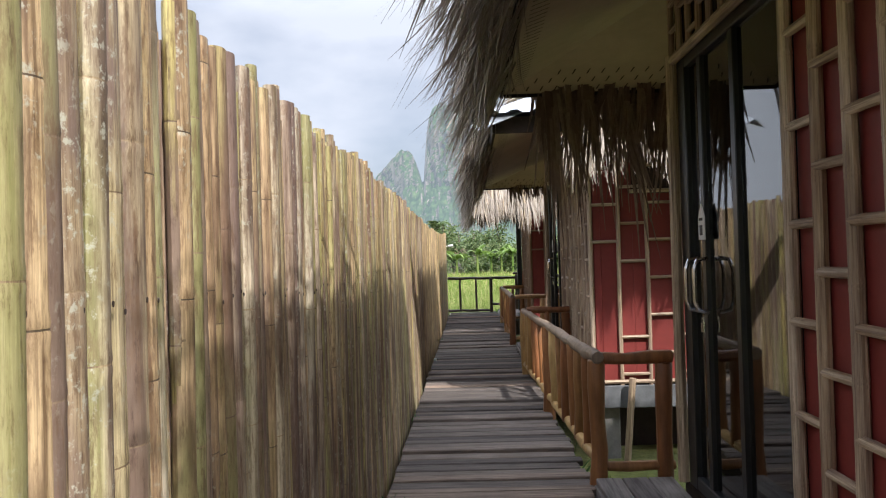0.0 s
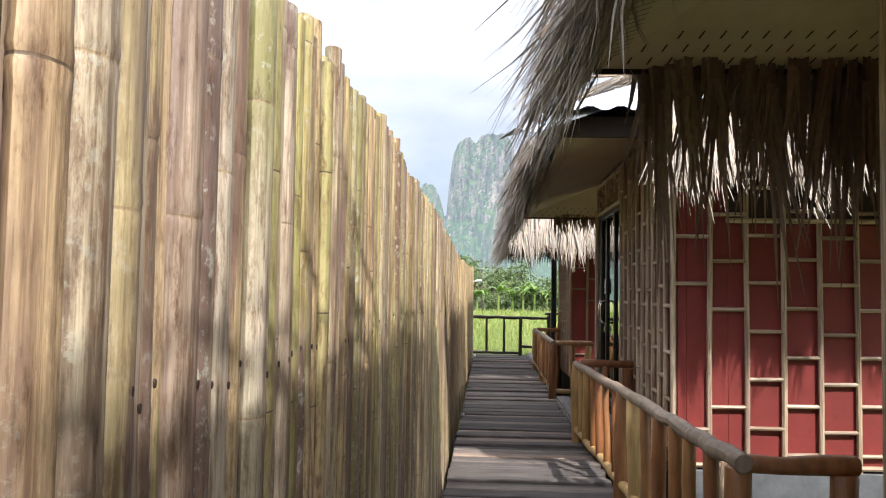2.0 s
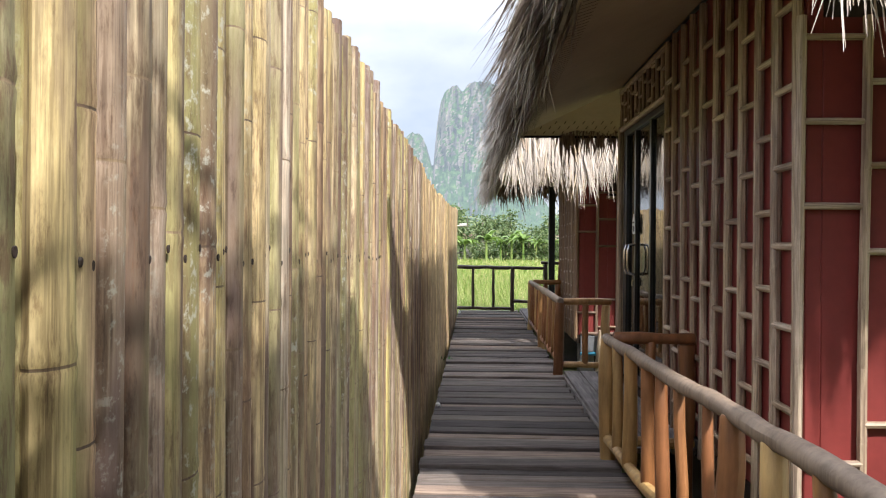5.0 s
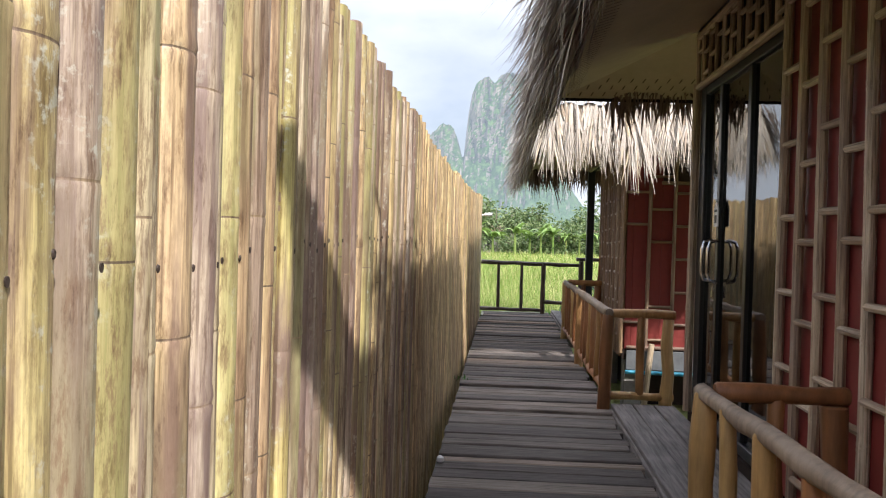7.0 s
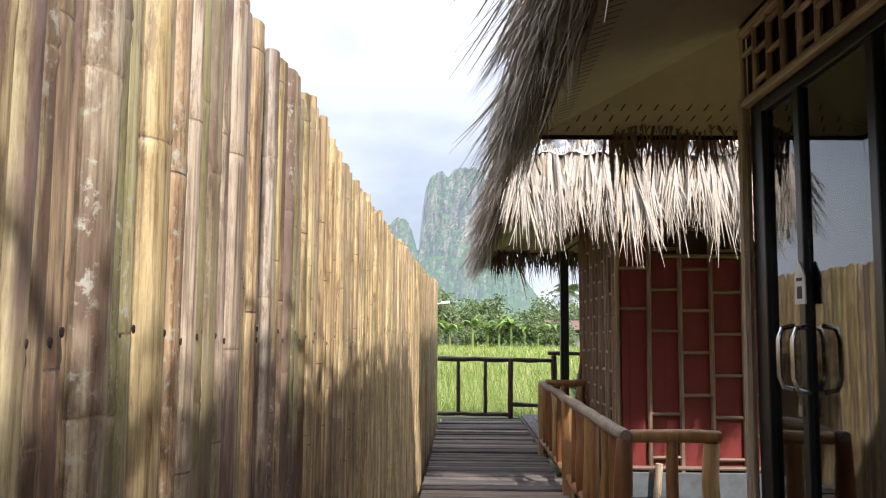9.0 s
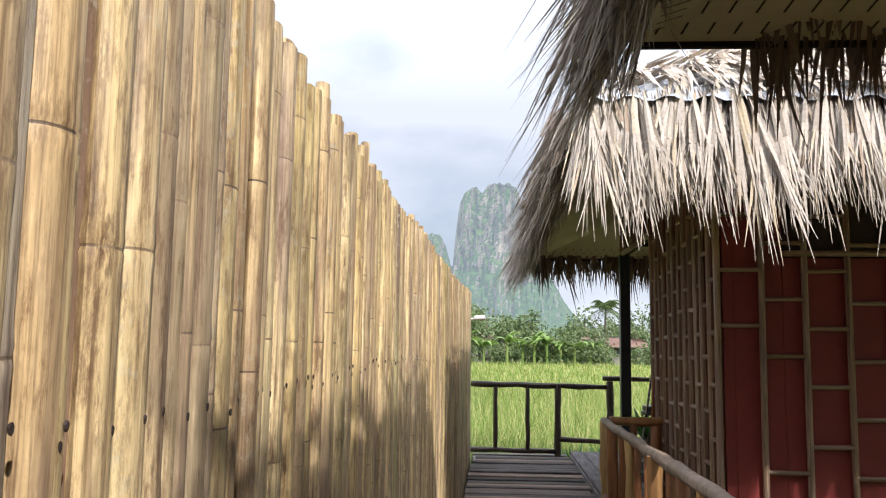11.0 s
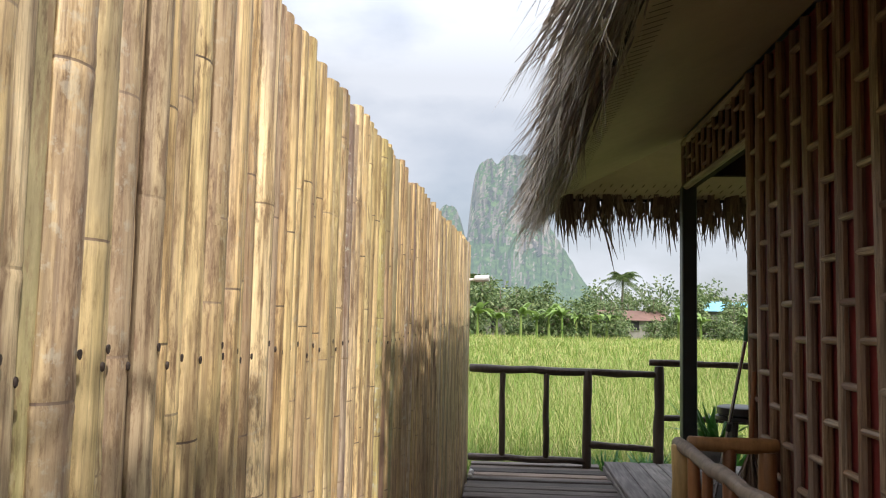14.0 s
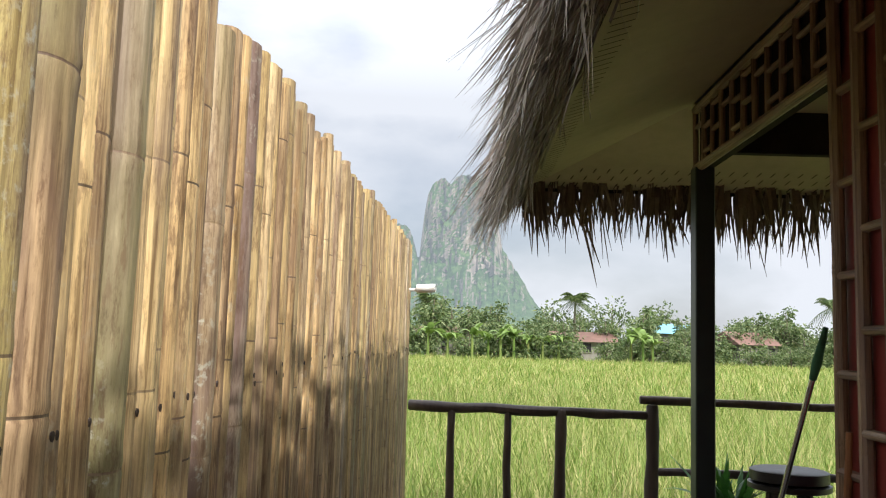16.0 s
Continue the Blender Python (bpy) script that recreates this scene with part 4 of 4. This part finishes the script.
part("backing_culms", backing, FENCE_BACK, fence, "second row of weathered culms")["kind"] = "stuff"
part("batten", Shape().box(-0.20, -0.165, -2.2, FENCE_END, 1.11, 1.19), BEAM, fence)
part("batten", Shape().box(-0.20, -0.165, -2.2, FENCE_END, 0.40, 0.48), BEAM, fence)


# ---- porch things ----
def disc(s, r_, z0, z1, cx=0.0, cy=0.0, sides=24):
    return s.tube([(cx, cy, z0), (cx, cy, z0 + 0.004), (cx, cy, z1 - 0.004), (cx, cy, z1)], [r_ * 0.95, r_, r_, r_ * 0.95], sides)


stool = thing("stool", "black round plastic stool on the porch", "stool", at=(1.34, 17.35, 0.06))
part("seat", disc(Shape(), 0.17, 0.57, 0.62), PLASTIC, stool, smooth=True)
part("seat_rim", disc(Shape(), 0.18, 0.535, 0.565), PLASTIC, stool, smooth=True)
for k in range(4):
    a = k * math.pi / 2 + 0.6
    part("leg", Shape().tube([(0.14 * math.cos(a), 0.14 * math.sin(a), 0.0), (0.09 * math.cos(a), 0.09 * math.sin(a), 0.54)], [0.022, 0.024], 8), PLASTIC, stool, smooth=True)

mop = thing("mop", "steel-handled mop with green grip leaning on wall", "mop", at=(1.09, 17.15, 0.06))
tip = Vector((0.06, -0.60, 1.17))
part("pole", Shape().tube([(0, 0, 0.03), tuple(tip * 0.9)], [0.011, 0.011], 10), CHROME, mop, "steel pole", smooth=True)
part("grip", Shape().tube([tuple(tip * 0.9), tuple(tip * 0.95), tuple(tip * 1.06)], [0.014, 0.018, 0.010], 10), GREENP, mop, "green plastic grip", smooth=True)
part("clamp", Shape().tube([tuple(tip * 0.45), tuple(tip * 0.49)], [0.016, 0.016], 10), PLASTIC, mop, smooth=True)
ms2 = Shape()
for k in range(60):
    a = R.uniform(0, 6.28)
    ms2.blade((0, 0, 0.07), (math.cos(a), math.sin(a), -0.35), (-math.sin(a), math.cos(a), 0), R.uniform(0.08, 0.14), 0.014, 0.2)
part("mop_head", ms2, GREENP, mop)["kind"] = "stuff"

broom = thing("broom", "dry brown grass broom hung on lattice", "broom", at=(1.03, 16.12, 0.42))
bs = Shape()
for k in range(140):
    bs.blade((0, 0, 0.18), (R.gauss(0, 0.16), R.gauss(0, 0.30), -1), (R.uniform(-1, 1), R.uniform(-1, 1), 0), R.uniform(0.2, 0.32), 0.010, 0)
part("bristles", bs, THATCH_DARK, broom)["kind"] = "stuff"
part("broom_handle", Shape().tube([(0, 0, 0.15), (0.02, 0.0, 0.55)], [0.013, 0.011], 8), LOG, broom, smooth=True)


def potted(x, y, z, r_, h_, n_, seed, label):
    q = random.Random(seed)
    t = thing("potted_plant", label, "plant", "potted plants by the porch", at=(x, y, z))
    part("pot", Shape().tube([(0, 0, 0), (0, 0, 0.02), (0, 0, h_ * 0.8), (0, 0, h_ * 0.82), (0, 0, h_)], [r_ * 0.7, r_ * 0.75, r_, r_ * 1.1, r_ * 1.1], 16), TERRA, t, smooth=True)
    s = Shape()
    for k in range(n_):
        a = q.uniform(0, 6.28)
        u = q.uniform(0.2, 1.0)
        s.blade((q.uniform(-0.05, 0.05), q.uniform(-0.05, 0.05), h_ * 0.9), (math.cos(a) * u, math.sin(a) * u, 1.0), (-math.sin(a), math.cos(a), 0), q.uniform(0.3, 0.55), q.uniform(0.025, 0.04), q.uniform(0.1, 0.6), 5, fold=0.2)
    part("foliage", s, PLANT, t)["kind"] = "stuff"


potted(1.42, 18.45, 0.06, 0.13, 0.20, 70, 1, "bushy green strap-leaved plant in grey pot")
potted(1.05, 19.25, GROUND, 0.16, 0.35, 80, 2, "green strap-leaved plant beside the railing")
potted(0.72, 19.35, GROUND, 0.16, 0.30, 60, 3, "green strap-leaved plant beside the railing")
potted(1.75, 19.3, GROUND, 0.16, 0.40, 80, 4, "green strap-leaved plant beside the railing")

cctv = thing("security_camera", "white bullet camera at the fence end", "camera", at=(-0.46, 18.62, 1.52))
part("camera_body", Shape().tube([(0.02, 0, 0), (0.03, 0, 0), (0.13, -0.02, 0.005), (0.14, -0.022, 0.005)], [0.022, 0.027, 0.027, 0.024], 14), PAPER, cctv, smooth=True)
part("bracket", Shape().tube([(-0.05, 0.02, -0.01), (0.03, 0.0, -0.005)], [0.01, 0.01], 8), PAPER, cctv)
for k, (yy, r_) in enumerate([(18.42, 0.022), (18.30, 0.016), (10.05, 0.02)]):
    st = part("pebble", Shape().tube([(0, 0, 0), (0, 0, r_ * 0.4), (0, 0, r_ * 1.3), (0, 0, r_ * 1.8)], [r_ * 0.5, r_, r_ * 0.9, r_ * 0.3], 9), PAPER, at=Matrix.Translation((-0.43, yy, 0.004)), smooth=True)
    tagged(st, "small white pebble on the boardwalk edge", "pebble", "white pebbles")
pp = part("water_pipe", Shape().tube([(1.10, 14.12, -0.12), (2.4, 14.12, -0.13)], [0.02, 0.02], 10), PIPE, smooth=True)
tagged(pp, "blue plastic water pipe under the hut", "pipe")
for k, (xx, yy) in enumerate([(1.30, 7.15), (1.28, 14.1)]):
    bp = part("bamboo_prop", culm(0.72, 0.03, 50 + k), LATTICE, at=pose(xx, yy, GROUND, 2, 5, 0), smooth=True)
    tagged(bp, "yellow bamboo prop under the hut floor", "pole", "props under huts")

# loose bamboo poles that hold the thatch down
for k, (p0, p1, r_) in enumerate([((0.12, 7.0, 2.66), (2.3, 7.2, 2.84), 0.012), ((0.55, 7.1, 2.64), (1.7, 7.8, 3.0), 0.014), ((0.32, 7.05, 2.60), (0.36, 7.04, 2.86), 0.012),
                                 ((0.20, 13.75, 2.66), (2.6, 13.9, 2.86), 0.014), ((0.42, 13.8, 2.66), (0.44, 13.8, 2.95), 0.010)]):
    po = part("roof_pole", log(p0, p1, r_, r_ * 0.8, 700 + k, 7), CUT, smooth=True)
    tagged(po, "thin grey bamboo pole lying on the thatch", "pole", "poles on the roofs")


# ---- field and distance ----
def field_grass(n_, y0, y1, hgt, wid, seed):
    q = random.Random(seed)
    s = Shape()
    for k in range(n_):
        y_ = y0 + (y1 - y0) * q.random() ** 1.5
        d = y_ - 8
        x_ = q.uniform(-0.14 * d - 1.0, 0.62 * d + 1)
        a = q.uniform(0, 6.28)
        g = noise.noise((x_ * 0.25, y_ * 0.25, 5))
        hh = hgt * q.uniform(0.45, 1.15) * (1 + 0.25 * g)
        s.blade((x_, y_, GROUND), (math.cos(a) * q.uniform(0.05, 0.95), math.sin(a) * 0.5, 1), (math.cos(a + 1.57), math.sin(a + 1.57) * 0.4, 0), hh, wid * q.uniform(0.6, 1.3), q.uniform(0.0, 0.45), 2)
    ob = part("field_grass", s, GRASS)
    tagged(ob, "tall green and yellowing rice grass", "grass", kind="stuff")


field_grass(85000, 19.25, 38, 0.74, 0.011, 1)
field_grass(55000, 34, 92, 0.66, 0.030, 2)


def leaf_clump(s, c, r_, n_, size, q):
    for k in range(n_):
        u = Vector((q.gauss(0, 1), q.gauss(0, 1), q.gauss(0, 0.8)))
        p = Vector(c) + u * r_ * 0.45
        al = (u.normalized() + Vector((q.uniform(-1, 1), q.uniform(-1, 1), q.uniform(-0.9, 0.5))) * 0.7)
        sd = al.cross(Vector((q.uniform(-1, 1), q.uniform(-1, 1), 0.4)))
        if sd.length > 0.01:
            s.blade(p, al, sd, size * q.uniform(0.7, 1.3), size * q.uniform(0.35, 0.6), 0.25, 2)


def tree(h_, w, seed, label):
    q = random.Random(seed)
    t = thing("tree", label, "tree", "trees beyond the field")
    limbs = Shape().tube([(0, 0, -0.2), (0.05, 0, h_ * 0.3), (0.0, 0.1, h_ * 0.6), (0.1, 0.1, h_ * 0.9)], [0.14, 0.11, 0.07, 0.02], 8)
    crown = Shape()
    for k in range(16):
        a, z = q.uniform(0, 6.28), h_ * q.uniform(0.12, 0.95)
        rad = w * q.uniform(0.25, 1.0) * (1 - 0.45 * abs(z / h_ - 0.45))
        c = (rad * math.cos(a), rad * math.sin(a), z)
        limbs.tube([(0, 0, z * 0.6), (c[0] * 0.6, c[1] * 0.6, z * 0.85), c], [0.05, 0.03, 0.012], 5)
        leaf_clump(crown, c, w * q.uniform(0.28, 0.45), 75, 0.30, q)
    part("trunk", limbs, BARK, t, smooth=True)
    part("crown", crown, LEAF, t)["kind"] = "stuff"
    return t


def banana(h_, seed):
    q = random.Random(seed)
    t = thing("banana_plant", "banana plant with torn drooping leaves", "plant", "banana plants beyond the field")
    part("trunk", Shape().tube([(0, 0, -0.1), (0, 0, h_ * 0.3), (0, 0, h_ * 0.55)], [0.14, 0.12, 0.08], 8), BANANA, t, smooth=True)
    for k in range(9):
        a, e = q.uniform(0, 6.28), q.uniform(0.5, 2.2)
        s = Shape().blade((0, 0, h_ * 0.5), (math.cos(a), math.sin(a), e), (-math.sin(a), math.cos(a), 0), h_ * q.uniform(0.5, 0.65), h_ * 0.13, q.uniform(0.4, 0.9), 8, fold=0.15)
        part("leaf", s, BANANA, t)
    return t


def palm(h_, seed):
    q = random.Random(seed)
    t = thing("coconut_palm", "tall coconut palm with feathery fronds", "palm", "palms beyond the field")
    part("trunk", Shape().tube([(0, 0, -0.2), (0.1, 0, h_ * 0.4), (0.25, 0, h_ * 0.85)], [0.17, 0.13, 0.10], 9), BARK, t, smooth=True)
    c = Vector((0.25, 0, h_ * 0.85))
    for k in range(26):
        a, e, ln = q.uniform(0, 6.28), q.uniform(-0.5, 2.2), q.uniform(2.0, 2.9)
        d = Vector((math.cos(a), math.sin(a), e)).normalized()
        sd = Vector((-math.sin(a), math.cos(a), 0))
        s = Shape()
        prev = c
        for i in range(1, 15):
            u = i / 14
            p = c + d * ln * u + Vector((0, 0, -0.75 * ln * u * u * 0.8))
            s.tube([tuple(prev), tuple(p)], [0.02, 0.015], 4, False)
            for sg in (-1, 1):
                s.blade(p, sd * sg + d * 0.5 + Vector((0, 0, -0.35)), d, 0.8 * (1 - 0.6 * abs(u - 0.4)), 0.09, 0.4, 2)
            prev = p
        part("frond", s, LEAF, t)
    return t


q = random.Random(5)
makers = [tree(4.6, 2.0, 21, "dense green leafy tree beyond the field"), tree(5.4, 1.7, 22, "tall green leafy tree beyond the field"), tree(3.2, 2.1, 23, "low green bush beyond the field")]
spots = [(-7.0, 96), (0.6, 97), (5.5, 92)]
for ob, (xx, yy) in zip(makers, spots):
    ob.matrix_basis = pose(xx, yy, GROUND)
for k in range(66):
    xx = -9 + 60 * (k + q.uniform(-0.6, 0.6)) / 65
    if 11 < xx < 13.5 or 28 < xx < 29.5:
        yy = q.uniform(103, 112)
    else:
        yy = q.uniform(92, 104)
    s_ = q.uniform(0.6, 1.15)
    copy_thing(makers[k % 3], pose(xx, yy, GROUND, 0, 0, q.uniform(0, 360)) @ Matrix.Diagonal((s_, s_, s_, 1)))
for k in range(30):
    s_ = q.uniform(0.85, 1.45)
    copy_thing(makers[(k * 2) % 3], pose(-8 + 62 * (k + q.uniform(-0.5, 0.5)) / 29, q.uniform(108, 122), GROUND, 0, 0, q.uniform(0, 360)) @ Matrix.Diagonal((s_, s_, s_ * q.uniform(0.9, 1.25), 1)))
for k, (xx, yy) in enumerate([(10.2, 91), (13.6, 92), (26.6, 91), (28.2, 90.5), (30.4, 91.5), (32.2, 92), (20.5, 91)]):
    s_ = q.uniform(0.5, 0.75)
    copy_thing(makers[2], pose(xx, yy, GROUND, 0, 0, q.uniform(0, 360)) @ Matrix.Diagonal((s_, s_, s_, 1)))
bananas = [banana(4.5, 31), banana(3.7, 32)]
for ob, (xx, yy) in zip(bananas, [(3.6, 90), (-1.2, 89.5)]):
    ob.matrix_basis = pose(xx, yy, GROUND)
for k, (xx, yy) in enumerate([(1.0, 89), (2.5, 90.5), (4.8, 90), (6.2, 91), (-3.0, 90), (7.6, 92), (16.5, 90), (17.6, 91), (15.6, 91), (9.0, 91), (22.5, 92)]):
    copy_thing(bananas[k % 2], pose(xx, yy, GROUND, 0, 0, 77 * k))
pa = palm(7.0, 41)
pa.matrix_basis = pose(11.2, 98, GROUND)
copy_thing(pa, pose(35.6, 94, GROUND, 0, 0, 120))
copy_thing(pa, pose(-3.6, 108, GROUND, 0, 0, 200))


def house(x, y, w, d, h_, rh, roof, label, turn=0):
    t = thing("house", label, "house", "village houses beyond the field", at=(x, y, GROUND))
    t.rotation_euler = (0, 0, radians(turn))
    part("wall", Shape().box(-w / 2, w / 2, -d / 2, d / 2, -0.2, h_), HOUSEWALL, t)
    o = 0.4
    a = [(-w / 2 - o, -d / 2 - o, h_ - 0.1), (w / 2 + o, -d / 2 - o, h_ - 0.1), (w / 2 + o, d / 2 + o, h_ - 0.1), (-w / 2 - o, d / 2 + o, h_ - 0.1), (-w / 2 - o, 0, h_ + rh), (w / 2 + o, 0, h_ + rh)]
    part("roof", Shape().add(a, [(0, 1, 5, 4), (2, 3, 4, 5), (0, 4, 3), (1, 2, 5), (3, 2, 1, 0)]), roof, t)
    for k in (-0.3, 0.05, 0.34):
        wd = part("window", Shape().box(w * k - 0.4, w * k + 0.4, -d / 2 - 0.04, -d / 2 - 0.005, 0.9, 1.8), FRAME, t)
        part("window_sill", Shape().box(w * k - 0.5, w * k + 0.5, -d / 2 - 0.1, -d / 2 - 0.005, 0.82, 0.895), HOUSEWALL, wd)


house(12.2, 99, 6.0, 4, 2.0, 0.9, HOUSEROOF, "low pale house with brown tiled roof")
house(29.0, 100, 5.0, 4, 2.2, 1.2, HOUSEROOF, "village house with reddish roof beyond the field", 25)
house(24.5, 108, 6.0, 4, 3.2, 1.0, BLUEROOF, "house with a blue sheet roof behind trees")
house(-4.0, 104, 7.0, 4, 2.2, 0.9, HOUSEROOF, "low pale house behind banana plants")


# weeds at the foot of the boardwalk
q = random.Random(64)
for k, (xx, yy) in enumerate([(0.66, 3.9), (0.72, 4.3), (0.68, 4.7), (0.75, 5.3), (-0.45, 4.2), (-0.45, 6.4), (-0.45, 12.6), (0.68, 6.3)]):
    s = Shape()
    big = xx > 0
    for i in range(34 if big else 12):
        a = q.uniform(0, 6.28)
        u = q.uniform(0.1, 0.8)
        s.blade((q.gauss(0, 0.05), q.gauss(0, 0.06), 0), (math.cos(a) * u, math.sin(a) * u, 1), (-math.sin(a), math.cos(a), 0), q.uniform(0.3, 0.62) if big else q.uniform(0.03, 0.07), 0.014 if big else 0.008, q.uniform(0.1, 0.5), 4)
    w = part("weed", s, PLANT, at=Matrix.Translation((xx, yy, GROUND if big else 0.0)))
    tagged(w, "small green weed tuft beside the boardwalk", "weed", "weeds by the boardwalk", "stuff")
